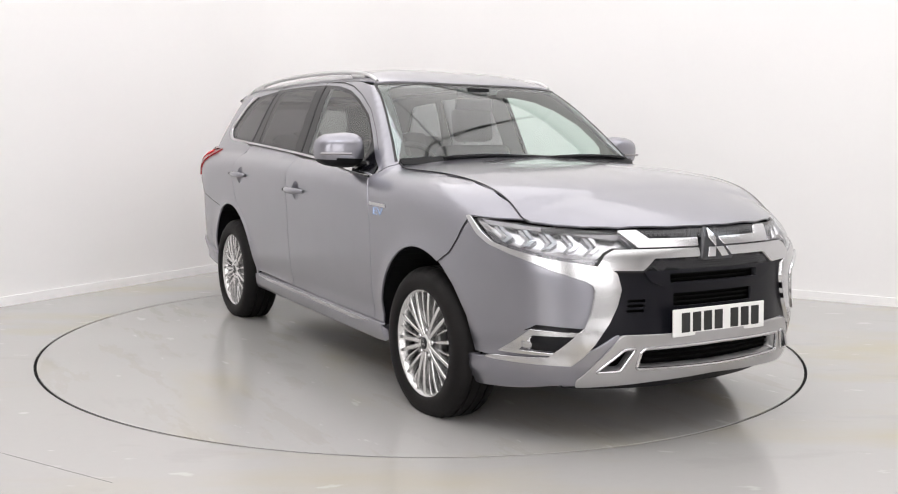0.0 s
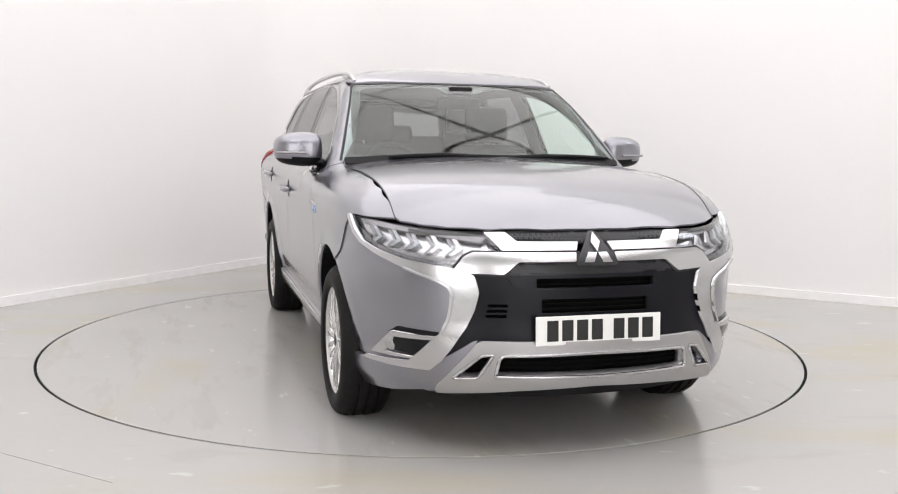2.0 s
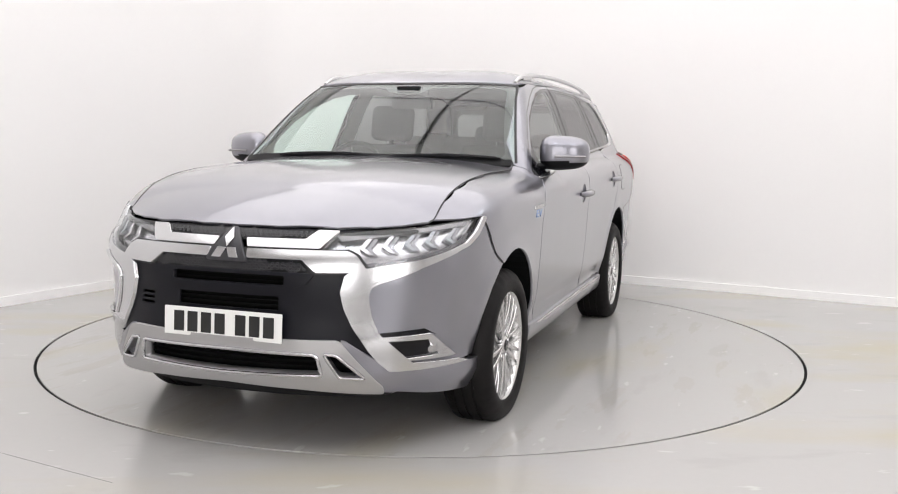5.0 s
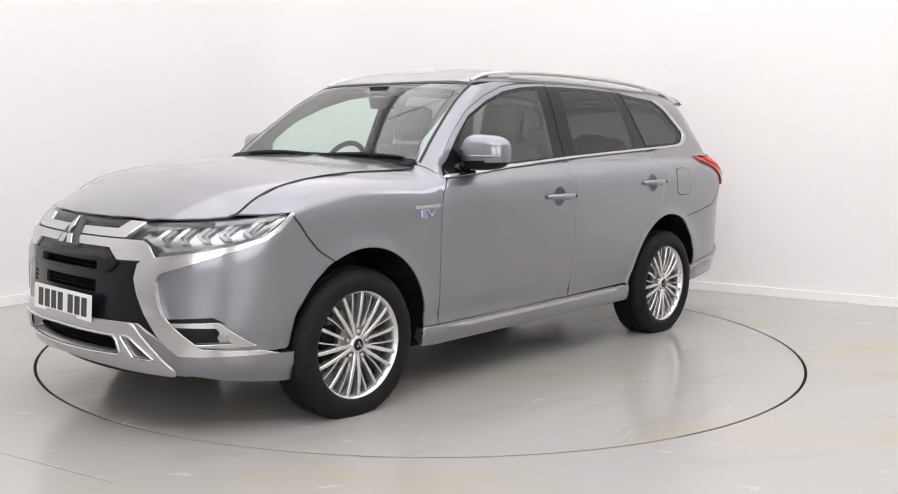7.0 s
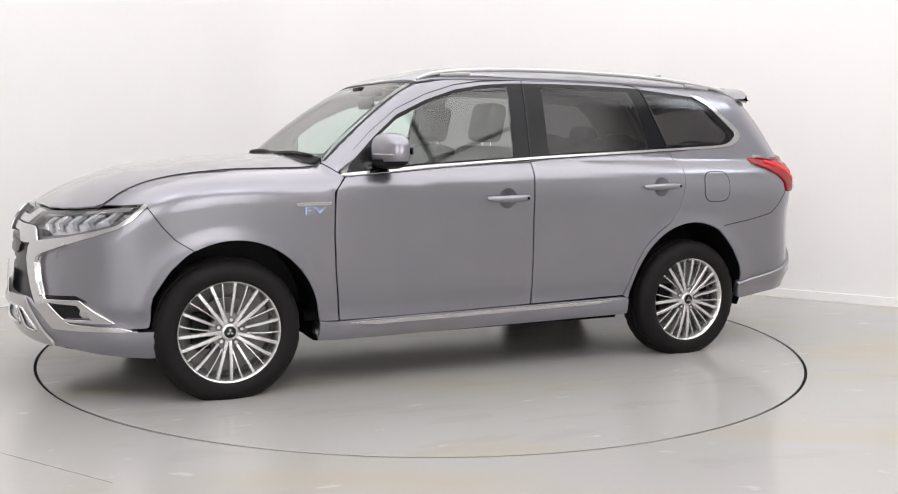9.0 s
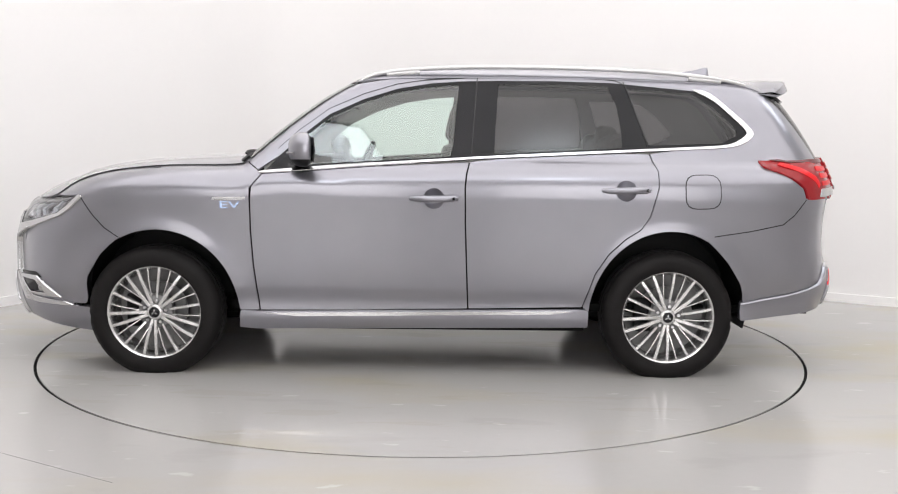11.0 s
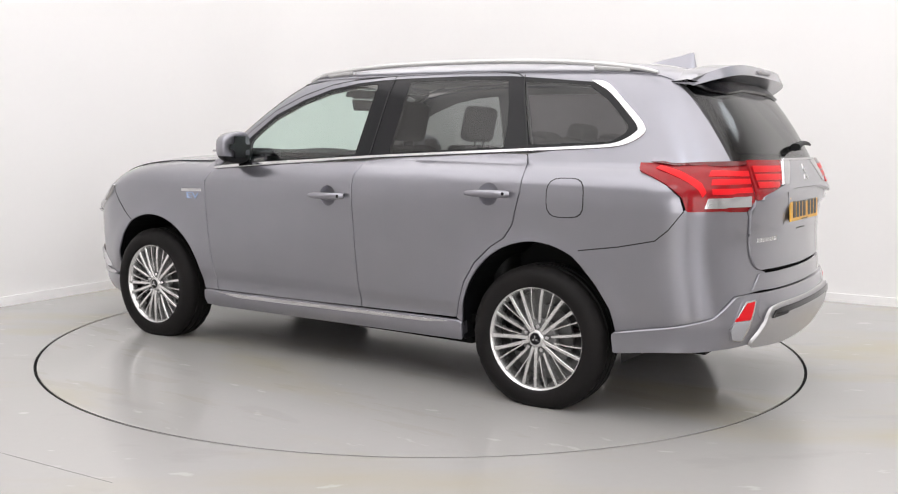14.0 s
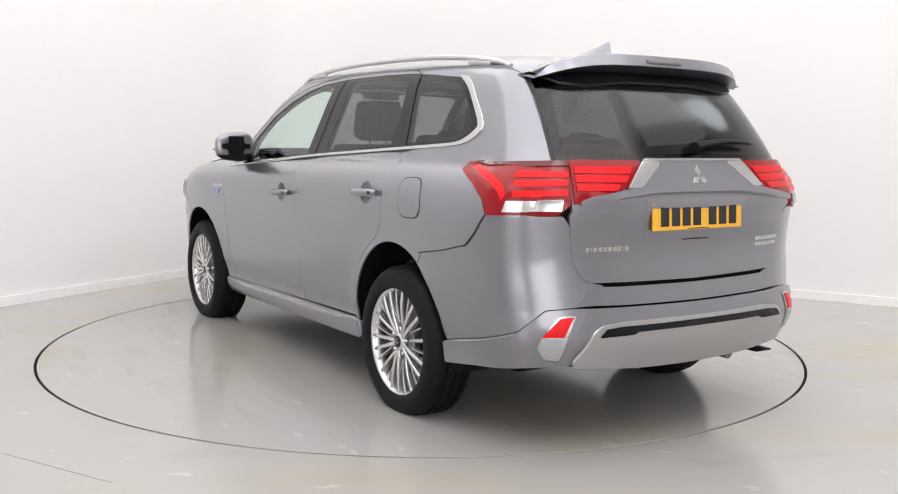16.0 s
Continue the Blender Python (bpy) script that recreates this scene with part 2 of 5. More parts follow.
def patch(name, outline, view, mat, parent, label="", lift=0.0, depth=0.012, step=0.03, rounding=0.008, soft=False, holes=(), mirror=False, level=None, start=None, dome=0.0):
    """A panel of the body: a flat outline in a view, dropped onto the outer form, with turned-in edges."""
    from mathutils.geometry import delaunay_2d_cdt
    loops = [dense(outline, step * 0.7, rounding, soft)] + [dense(h, step * 0.7, rounding, soft) for h in holes]
    flat, edges, marks = [], [], []
    for loop in loops:
        n0 = len(flat)
        flat += [tuple(p) for p in loop]
        edges += [(n0 + i, n0 + (i + 1) % len(loop)) for i in range(len(loop))]
    lo, hi = np.min(loops[0], 0), np.max(loops[0], 0)
    gx, gy = np.meshgrid(np.arange(lo[0] + step / 2, hi[0], step), np.arange(lo[1] + step / 2, hi[1], step))
    gx = gx + (np.arange(gx.shape[0]) % 2)[:, None] * step / 2
    g = np.stack([gx.ravel(), gy.ravel()], 1)
    if len(g):
        keep = inside_loop(g, loops[0])
        for h in loops[1:]:
            keep &= ~inside_loop(g, h)
        ed = np.array([[flat[a], flat[b]] for a, b in edges])
        near = np.full(len(g), 9.0)
        for s in range(0, len(ed), 60):
            a, b = ed[s:s + 60, 0], ed[s:s + 60, 1]
            near = np.minimum(near, np.linalg.norm(g[:, None] - (a + b) / 2, axis=2).min(1))
        keep &= near > step * 0.45
        flat += [tuple(p) for p in g[keep]]
    ov, oe, of, *_ = delaunay_2d_cdt([Vector(p) for p in flat], edges, [], 0, 1e-5)
    ov = np.array([tuple(v) for v in ov])
    of = np.array([tuple(f) for f in of if len(f) == 3])
    mid = ov[of].mean(1)
    keep = inside_loop(mid, loops[0])
    for h in loops[1:]:
        keep &= ~inside_loop(mid, h)
    of = of[keep]
    p, nrm = to_body(ov, view, start, level)
    p = p + nrm * lift
    if dome:
        ed = np.array(loops[0])
        dist = np.min(np.linalg.norm(ov[:, None] - ed[None], axis=2), 1)
        p = p + nrm * (dome * (1 - np.exp(-dist / (0.6 * step + 0.004))))[:, None]
    a, b, c = p[of[:, 0]], p[of[:, 1]], p[of[:, 2]]
    flip = (np.cross(b - a, c - a) * nrm[of].mean(1)).sum(1) < 0
    of[flip] = of[flip][:, ::-1]
    # turned-in edges
    count = {}
    for f in of:
        for i in range(3):
            e = (f[i], f[(i + 1) % 3])
            count[e] = 1
    rim = [e for e in count if (e[1], e[0]) not in count]
    verts, norms, faces = list(p), list(nrm), [tuple(f) for f in of]
    if depth:
        for i, j in rim:
            d = np.cross(p[j] - p[i], nrm[i])
            d = d / max(np.linalg.norm(d), 1e-9)
            k = len(verts)
            verts += [p[i], p[j], p[j] - nrm[j] * depth, p[i] - nrm[i] * depth]
            sn = [(d + nrm[i]) / 1.414, (d + nrm[j]) / 1.414, d, d]
            norms += sn
            faces.append((k + 3, k + 2, k + 1, k))
    verts, norms = np.array(verts), np.array(norms)
    out = []
    for side in ((1, -1) if mirror else (1,)):
        v, nn, ff = verts.copy(), norms.copy(), faces
        if side < 0:
            v[:, 1] *= -1
            nn[:, 1] *= -1
            ff = [f[::-1] for f in faces]
        out.append(mesh_object(name, v, ff, mat, parent, label, nn))
    return out if mirror else out[0]


def arc(cx, cz, r, a0, a1, n=14):
    return [(cx + r * math.cos(radians(a0 + (a1 - a0) * i / n)), cz + r * math.sin(radians(a0 + (a1 - a0) * i / n))) for i in range(n + 1)]


def lettering(words, size, mat, m, parent):
    """Raised letters in the built-in font, set upright on a plane."""
    cu = bpy.data.curves.new("letters", "FONT")
    cu.body, cu.size, cu.extrude, cu.align_x = words, size, 0.002, "CENTER"
    tmp = bpy.data.objects.new("letters", cu)
    me = bpy.data.meshes.new_from_object(tmp)
    bpy.data.objects.remove(tmp)
    me.transform(m @ Matrix.Diagonal((1.9, 1, 1, 1)))
    me.materials.clear()
    me.materials.append(mat)
    ob = new("letters", me)
    ob.parent = parent
    return tagged(ob, "raised blue letters")


def thing(name, label, category, group="", m=None):
    ob = new(name)
    ob.empty_display_size = 0.1
    if m is not None:
        ob.matrix_world = m
    return tagged(ob, label, category, group)


# ---- the studio ----
CORNER = Vector((-1.19, 4.10, 0))
LEFT_DIR = Vector((-0.5045, -0.8634, 0))
RIGHT_DIR = Vector((0.8634, -0.5045, 0))
WALL_H = 5.0


def floor_material():
    """Pale grey floor paint: soft gloss, faint yellow tyre stains, dust and scuffs."""
    m = material("grey_floor_paint", (0.41, 0.398, 0.389), 0.22, bump=0.03, var=0.025, scale=5)
    nt = m.node_tree
    b = nt.nodes["Principled BSDF"]
    tc = nt.nodes.new("ShaderNodeTexCoord")
    rn = nt.nodes.new("ShaderNodeTexNoise")
    rn.inputs["Scale"].default_value = 1.3
    rn.inputs["Detail"].default_value = 6
    nt.links.new(tc.outputs["Object"], rn.inputs["Vector"])
    mr = nt.nodes.new("ShaderNodeMapRange")
    mr.inputs["From Min"].default_value, mr.inputs["From Max"].default_value = 0.3, 0.7
    mr.inputs["To Min"].default_value, mr.inputs["To Max"].default_value = 0.13, 0.20
    nt.links.new(rn.outputs["Fac"], mr.inputs["Value"])
    nt.links.new(mr.outputs["Result"], b.inputs["Roughness"])
    # ochre tyre stains and grey scuffs, stretched and sparse
    mp = nt.nodes.new("ShaderNodeMapping")
    mp.inputs["Scale"].default_value = (0.55, 1.5, 1)
    nt.links.new(tc.outputs["Object"], mp.inputs["Vector"])
    base = b.inputs["Base Color"].links[0].from_socket
    for size, low, high, tint, amount in ((0.9, 0.50, 0.70, (0.42, 0.37, 0.25), 0.6), (2.6, 0.60, 0.66, (0.33, 0.32, 0.31), 0.25), (7.0, 0.66, 0.70, (0.64, 0.63, 0.61), 0.3)):
        sn = nt.nodes.new("ShaderNodeTexNoise")
        sn.inputs["Scale"].default_value, sn.inputs["Detail"].default_value = size, 7
        nt.links.new(mp.outputs[0], sn.inputs["Vector"])
        sr = nt.nodes.new("ShaderNodeMapRange")
        sr.inputs["From Min"].default_value, sr.inputs["From Max"].default_value = low, high
        sr.inputs["To Min"].default_value, sr.inputs["To Max"].default_value = 0.0, amount
        nt.links.new(sn.outputs["Fac"], sr.inputs["Value"])
        mx = nt.nodes.new("ShaderNodeMix")
        mx.data_type = "RGBA"
        nt.links.new(sr.outputs["Result"], mx.inputs["Factor"])
        nt.links.new(base, mx.inputs["A"])
        mx.inputs["B"].default_value = (*tint, 1)
        base = mx.outputs["Result"]
    nt.links.new(base, b.inputs["Base Color"])
    return m


FLOOR = floor_material()


def disc_material():
    """The floor paint with worn, smeared wet-look patches, long and ragged, where tyres have dragged."""
    m = floor_material()
    m.name = "worn_turntable_paint"
    nt = m.node_tree
    b = nt.nodes["Principled BSDF"]
    tc = nt.nodes.new("ShaderNodeTexCoord")
    mp = nt.nodes.new("ShaderNodeMapping")
    mp.inputs["Rotation"].default_value = (0, 0, 0.25)
    mp.inputs["Scale"].default_value = (0.8, 3.4, 1)
    nt.links.new(tc.outputs["Object"], mp.inputs["Vector"])
    n = nt.nodes.new("ShaderNodeTexNoise")
    n.inputs["Scale"].default_value, n.inputs["Detail"].default_value, n.inputs["Roughness"].default_value = 1.5, 8, 0.62
    nt.links.new(mp.outputs[0], n.inputs["Vector"])
    mask = nt.nodes.new("ShaderNodeMapRange")
    mask.inputs["From Min"].default_value, mask.inputs["From Max"].default_value = 0.575, 0.60
    nt.links.new(n.outputs["Fac"], mask.inputs["Value"])
    for socket, other, amount in (("Base Color", (0.36, 0.33, 0.28), 0.2), ("Roughness", 0.03, 0.9)):
        mx = nt.nodes.new("ShaderNodeMix")
        amt = nt.nodes.new("ShaderNodeMath")
        amt.operation = "MULTIPLY"
        amt.inputs[1].default_value = amount
        nt.links.new(mask.outputs["Result"], amt.inputs[0])
        old = b.inputs[socket].links[0].from_socket
        if socket == "Base Color":
            mx.data_type = "RGBA"
            mx.inputs["B"].default_value = (*other, 1)
        else:
            mx.inputs["B"].default_value = other
        nt.links.new(amt.outputs[0], mx.inputs["Factor"])
        nt.links.new(old, mx.inputs["A"])
        nt.links.new(mx.outputs["Result"], b.inputs[socket])
    return m


DISC = disc_material()


def make_room():
    # floor with a round opening for the turntable
    steps = 160
    bm = bmesh.new()
    inner = [bm.verts.new(((RING + 0.008) * math.cos(2 * math.pi * i / steps), (RING + 0.008) * math.sin(2 * math.pi * i / steps), 0)) for i in range(steps)]
    outer = [bm.verts.new((13 * math.cos(2 * math.pi * i / steps), 13 * math.sin(2 * math.pi * i / steps), 0)) for i in range(steps)]
    under = [bm.verts.new((v.co.x, v.co.y, -0.12)) for v in inner]
    for i in range(steps):
        j = (i + 1) % steps
        bm.faces.new((inner[i], outer[i], outer[j], inner[j]))
        bm.faces.new((under[i], inner[i], inner[j], under[j]))
    bm.faces.new(under)
    tagged(part("floor", bm, FLOOR), "pale grey painted studio floor with faint stains", "floor", kind="structure")
    # two walls that meet in a rounded corner
    r = 0.9
    n_in = (LEFT_DIR + RIGHT_DIR)
    centre = CORNER + n_in * r
    path = [CORNER + LEFT_DIR * s for s in (9.5, 6, 4, 2.5, 1.4)]
    a0 = math.atan2(-RIGHT_DIR.y, -RIGHT_DIR.x)
    a1 = math.atan2(-LEFT_DIR.y, -LEFT_DIR.x)
    if a1 > a0:
        a1 -= 2 * math.pi
    path += [centre + Vector((math.cos(a0 + (a1 - a0) * i / 20), math.sin(a0 + (a1 - a0) * i / 20), 0)) * r for i in range(21)]
    path += [CORNER + RIGHT_DIR * s for s in (1.4, 2.5, 4, 6, 9.5)]

    def band(name, z0, z1, off, thick, mat, label, cat):
        bm = bmesh.new()
        rows = []
        for i, p in enumerate(path):
            a, b = path[max(i - 1, 0)], path[min(i + 1, len(path) - 1)]
            d = (b - a).normalized()
            nn = Vector((d.y, -d.x, 0))
            q0, q1 = p + nn * off, p + nn * (off - thick)
            rows.append([bm.verts.new((q.x, q.y, z)) for q, z in ((q0, z0), (q0, z1), (q1, z1), (q1, z0))])
        for p, q in zip(rows, rows[1:]):
            for k in range(4):
                bm.faces.new((p[k], p[(k + 1) % 4], q[(k + 1) % 4], q[k]))
        bmesh.ops.recalc_face_normals(bm, faces=bm.faces)
        ob = part(name, bm, mat, smooth=True)
        for f in ob.data.polygons:
            f.use_smooth = abs(f.normal.z) < 0.5
        return tagged(ob, label, cat, kind="structure")
    band("wall_back", 0.0, WALL_H, 0.0, 0.15, WALL, "plain white studio wall with a rounded corner", "wall")
    band("baseboard", 0.0, 0.068, 0.02, 0.018, SKIRT, "low white gloss skirting board along the wall", "baseboard")
    # the unseen rest of the room behind the camera; its front wall bounces fill
    ends = [path[0], path[-1]]
    bm = bmesh.new()
    box(bm, -14, 14, -8.2, -8, 0, WALL_H)
    tagged(part("wall_front", bm, FILL_WALL), "unseen pale wall behind the camera, added as fill", "wall", kind="structure")
    for k, sx in enumerate((-1, 1)):
        bm = bmesh.new()
        e = ends[k]
        x0, x1 = sorted((e.x, e.x + sx * 0.2))
        box(bm, x0, x1, -8, e.y + 0.1, 0, WALL_H)
        tagged(part("wall_side_1" if k else "wall_side_2", bm, WALL), "plain white side wall of the studio", "wall", kind="structure")
    bm = bmesh.new()
    box(bm, -14, 14, -8.2, 6, WALL_H, WALL_H + 0.2)
    tagged(part("ceiling", bm, CEIL), "white studio ceiling", "ceiling", kind="structure")


# nearly white, so that the unseen front wall throws light back
FILL_WALL = material("pale_fill_wall", (0.88, 0.87, 0.86), 0.7, var=0.05, scale=3)
CEIL = material("white_ceiling_paint", (0.8, 0.79, 0.78), 0.8, var=0.02, scale=3)
make_room()


def make_turntable():
    tt = thing("turntable", "round floor-level turntable painted pale grey, thin dark gap round it", "turntable")
    bm = lathe([(0.0001, 0.0), (1.0, 0.0), (RING - 0.009, 0.0), (RING - 0.008, -0.001), (RING - 0.008, -0.06)], 160, "z")
    part("disc", bm, DISC, tt, "pale grey painted disc")
    # black strip just below floor level, added as the shade in the gap
    bm = lathe([(RING - 0.0078, -0.006), (RING + 0.0078, -0.006)], 160, "z")
    part("gap_shade", bm, SHELL, tt, "black strip standing in for the gap's shade")
    return tt


turntable = make_turntable()
bm = bmesh.new()
box(bm, 0.0, 1.1, -0.0009, 0.0009, 0.0, 0.0008, m=pose(-2.05, -1.947, 0, 0, 0, -30.6))
tagged(part("floor_joint", bm, JOINT), "thin dark joint line in the grey floor", "floor joint", kind="structure")
PANEL_GLOW = glow_material("softbox_diffuser", (1, 0.982, 0.982), 1.60)
FILL_GLOW = glow_material("fill_diffuser", (1, 0.985, 0.985), 2.3)
KEY_GLOW = glow_material("key_light_diffuser", (0.90, 0.95, 1.0), 5.2)
FRAME_WHITE = material("white_lamp_frame", (0.7, 0.7, 0.7), 0.4, var=0.02)


def make_softbox(x, y, z, sx, sy):
    sb = thing("ceiling_softbox", "white rectangular softbox hung under the studio ceiling", "studio light", "ceiling softboxes", pose(x, y, z, 0, 0, -30.3))
    bm = bmesh.new()
    box(bm, -sx / 2, sx / 2, -sy / 2, sy / 2, -0.01, 0)
    part("diffuser", bm, PANEL_GLOW, sb, "glowing white diffuser")
    bm = bmesh.new()
    for a, b, c, d in ((-sx / 2 - 0.02, -sx / 2, -sy / 2 - 0.02, sy / 2 + 0.02), (sx / 2, sx / 2 + 0.02, -sy / 2 - 0.02, sy / 2 + 0.02),
                       (-sx / 2, sx / 2, -sy / 2 - 0.02, -sy / 2), (-sx / 2, sx / 2, sy / 2, sy / 2 + 0.02)):
        box(bm, a, b, c, d, -0.03, 0.2)
    box(bm, -sx / 2, sx / 2, -sy / 2, sy / 2, 0.19, 0.2)
    part("frame", bm, FRAME_WHITE, sb)
    return sb


for i in range(6):
    for j in range(6):
        spot = CORNER + RIGHT_DIR * (1.10 + 2.05 * i) + LEFT_DIR * (1.10 + 2.05 * j)
        if spot.y > -7.2 and -4.6 < spot.x < 5.6:
            make_softbox(spot.x, spot.y, WALL_H - 0.2, 1.99, 1.99)


def make_key_light(x, y, z, aim):
    """A big eight-sided softbox on a drop pole, tipped towards a point over the turntable."""
    eye = Vector((x, y, z))
    kl = thing("octagonal_softbox", "eight-sided softbox with black housing on a ceiling pole", "studio light", "octagonal softboxes", look(eye, Vector(aim)))
    ring = [(0.5 * math.cos(radians(22.5 + 45 * k)), 0.5 * math.sin(radians(22.5 + 45 * k))) for k in range(8)]
    bm = bmesh.new()
    bm.faces.new([bm.verts.new((a, b, 0)) for a, b in ring][::-1])
    part("diffuser", bm, KEY_GLOW, kl, "glowing white diffuser")
    bm = bmesh.new()
    rims = [[bm.verts.new((a * k, b * k, w)) for a, b in ring] for k, w in ((1.0, -0.03), (1.04, -0.03), (1.04, 0.02), (0.25, 0.42), (0.2, 0.55))]
    for p, q in zip(rims, rims[1:]):
        for k in range(8):
            bm.faces.new((p[k], p[(k + 1) % 8], q[(k + 1) % 8], q[k]))
    bm.faces.new(rims[-1])
    bmesh.ops.recalc_face_normals(bm, faces=bm.faces)
    part("housing", bm, DARK_PLASTIC, kl, "black cloth housing")
    top = kl.matrix_world.inverted() @ (kl.matrix_world @ Vector((0, 0, 0.5)) + Vector((0, 0, 4.8 - z)))
    part("pole", tube([(0, 0, 0.5), top], 0.02), DARK_PLASTIC, kl)


for spot in ((1.2, -4.6, 4.3), (-1.0, -4.5, 4.3), (4.9, -0.5, 4.25), (-4.3, 0.3, 4.15)):
    make_key_light(*spot, (0.0, 0.3, 0.6))


def make_fill_light(x, y, turn):
    """An unseen fill: a broad softbox on a light stand, added to brighten the car."""
    sl = thing("fill_softbox", "unseen broad softbox on a stand, added as fill", "studio light", "standing softboxes", pose(x, y, 0, 0, 0, turn))
    bm = bmesh.new()
    box(bm, -1.2, 1.2, -0.01, 0.0, 0.35, 3.0)
    part("diffuser", bm, FILL_GLOW, sl, "glowing white diffuser")
    bm = bmesh.new()
    box(bm, -1.24, 1.24, -0.30, -0.012, 0.31, 3.04, 0.03)
    part("housing", bm, DARK_PLASTIC, sl, "black cloth housing")
    part("pole", tube([(0, -0.33, 0.1), (0, -0.33, 2.0)], 0.02), DARK_PLASTIC, sl)
    for a in (90, 210, 330):
        part("leg", tube([(0, -0.33, 0.35), (0.5 * math.cos(radians(a)), -0.33 + 0.5 * math.sin(radians(a)), 0.015)], 0.014), DARK_PLASTIC, sl)


# added fill behind the camera for the car side that faces it
make_fill_light(-1.55, -7.2, -12)
make_fill_light(1.9, -7.0, 16)


# ---- the car ----
RED_LENS = material("red_lamp_plastic", (0.27, 0.004, 0.008), 0.14, 0, 0.1, var=0.05, spec=0.35, scale=30)
RED_BRIGHT = material("bright_red_reflector", (0.70, 0.010, 0.016), 0.3, 0, 0.0, var=0.1, spec=0.2, scale=60)
RED_DARK = material("dark_red_lens", (0.11, 0.003, 0.006), 0.1, 0, 0.2)
REFLECTOR = material("lamp_reflector_silver", (0.5, 0.5, 0.51), 0.2, 0.9, var=0.05, scale=50)
LAMP_DARK = material("lamp_housing_grey", (0.045, 0.045, 0.05), 0.25, 0.3, var=0.1, scale=40)
LAMP_WHITE = material("white_light_guide", (0.38, 0.385, 0.41), 0.2, 0.1)
PLATE_WHITE = material("white_plate_sheet", (0.80, 0.80, 0.78), 0.35, var=0.02, scale=30)
PLATE_YELLOW = material("yellow_plate_sheet", (0.80, 0.42, 0.03), 0.35, var=0.02, scale=30)
INK = material("black_plate_ink", (0.012, 0.012, 0.012), 0.4)
LINER = material("pale_grey_headliner", (0.42, 0.42, 0.40), 0.9, bump=0.2, var=0.05, scale=60)
MIRROR_GLASS = material("mirror_glass", (0.9, 0.9, 0.9), 0.02, 1.0)
BADGE_BLUE = material("blue_badge", (0.45, 0.58, 0.85), 0.2, 0.5)
MESH_GREY = material("grey_grille_mesh", (0.075, 0.075, 0.08), 0.35, 0.3)
LAMP_BOWL = material("headlamp_bowl", (0.60, 0.58, 0.60), 0.2, 0.9, var=0.08, scale=50)
LAMP_TRIM = material("lamp_trim_grey", (0.22, 0.21, 0.22), 0.25, 0.7, var=0.08, scale=40)
LAMP_MID = material("lamp_divider_grey", (0.27, 0.26, 0.27), 0.3, 0.6)

car = thing("car", "silver-grey metallic SUV with roof rails parked on a turntable", "car")


def both(half):
    """A whole outline from its half, which runs from the centre line to the centre line on the car's left."""
    return list(half) + [(-y, z) for y, z in reversed(half) if abs(y) > 1e-6]


def both_top(half):
    return list(half) + [(x, -y) for x, y in reversed(half) if abs(y) > 1e-6]


def ell(cx, r_x, r_z, a0, a1, n=22):
    return [(cx + r_x * math.cos(radians(a0 + (a1 - a0) * i / n)), HUB_Z + r_z * math.sin(radians(a0 + (a1 - a0) * i / n))) for i in range(n + 1)]


ARCH_FX, ARCH_RX, ARCH_W = 1.310, -1.332, 0.412


HANDLES = ((-0.105, 0.928), (-1.088, 0.978))


def cup_rim(cx, cz, r=0.054):
    return [(cx + r * math.cos(radians(a)), cz + r * math.sin(radians(a))) for a in range(0, 360, 20)]


# body panels
BELT = [(0.766, 1.053), (0.5, 1.077), (0.24, 1.098), (-0.21, 1.130), (-0.42, 1.144), (-1.1, 1.182), (-1.40, 1.198), (-1.622, 1.212)]
WINDOW_TOP = [(0.695, 1.134), (0.581, 1.242), (0.446, 1.352), (0.266, 1.435), (0.090, 1.493), (-0.089, 1.524), (-0.246, 1.537), (-0.43, 1.543), (-0.75, 1.546), (-1.043, 1.540), (-1.25, 1.522), (-1.478, 1.502)]
WINDOW_BACK = [(-1.568, 1.478), (-1.668, 1.392), (-1.764, 1.300), (-1.766, 1.262), (-1.704, 1.222)]
PILLAR_FRONT = [(0.80, 1.065), (0.862, 1.108), (0.757, 1.218), (0.618, 1.325), (0.458, 1.436), (0.315, 1.512)]
ROOF_SIDE = [(0.18, 1.535), (0.0, 1.562), (-0.3, 1.574), (-0.6, 1.577), (-1.0, 1.572), (-1.5, 1.558), (-1.75, 1.535), (-1.84, 1.51)]
PILLAR_REAR = [(-1.887, 1.475), (-1.965, 1.40), (-2.028, 1.32), (-2.09, 1.23), (-2.145, 1.145)]
LAMP_SIDE = [(-2.02, 1.142), (-1.855, 1.128), (-1.828, 1.104), (-1.942, 1.049), (-2.003, 1.000), (-2.021, 0.946)]
patch("side_frame", PILLAR_FRONT + ROOF_SIDE + PILLAR_REAR + LAMP_SIDE + [(-1.961, 0.864), (-1.904, 0.815), (-1.74, 0.778), (-1.575, 0.754)]
      + ell(ARCH_RX, ARCH_W, 0.455, 122, 3, 22) + [(-0.889, 0.364), (-0.947, 0.543), (-1.013, 0.647), (-1.098, 0.727), (-1.174, 0.776), (-1.219, 0.844), (-1.258, 0.996), (-1.258, 1.081), (-1.228, 1.167)]
      + [(-1.40, 1.190), (-1.622, 1.204)] + WINDOW_BACK[::-1] + WINDOW_TOP[::-1], "side", PAINT, car, "silver-grey body side with pillars", rounding=0.006, mirror=True)
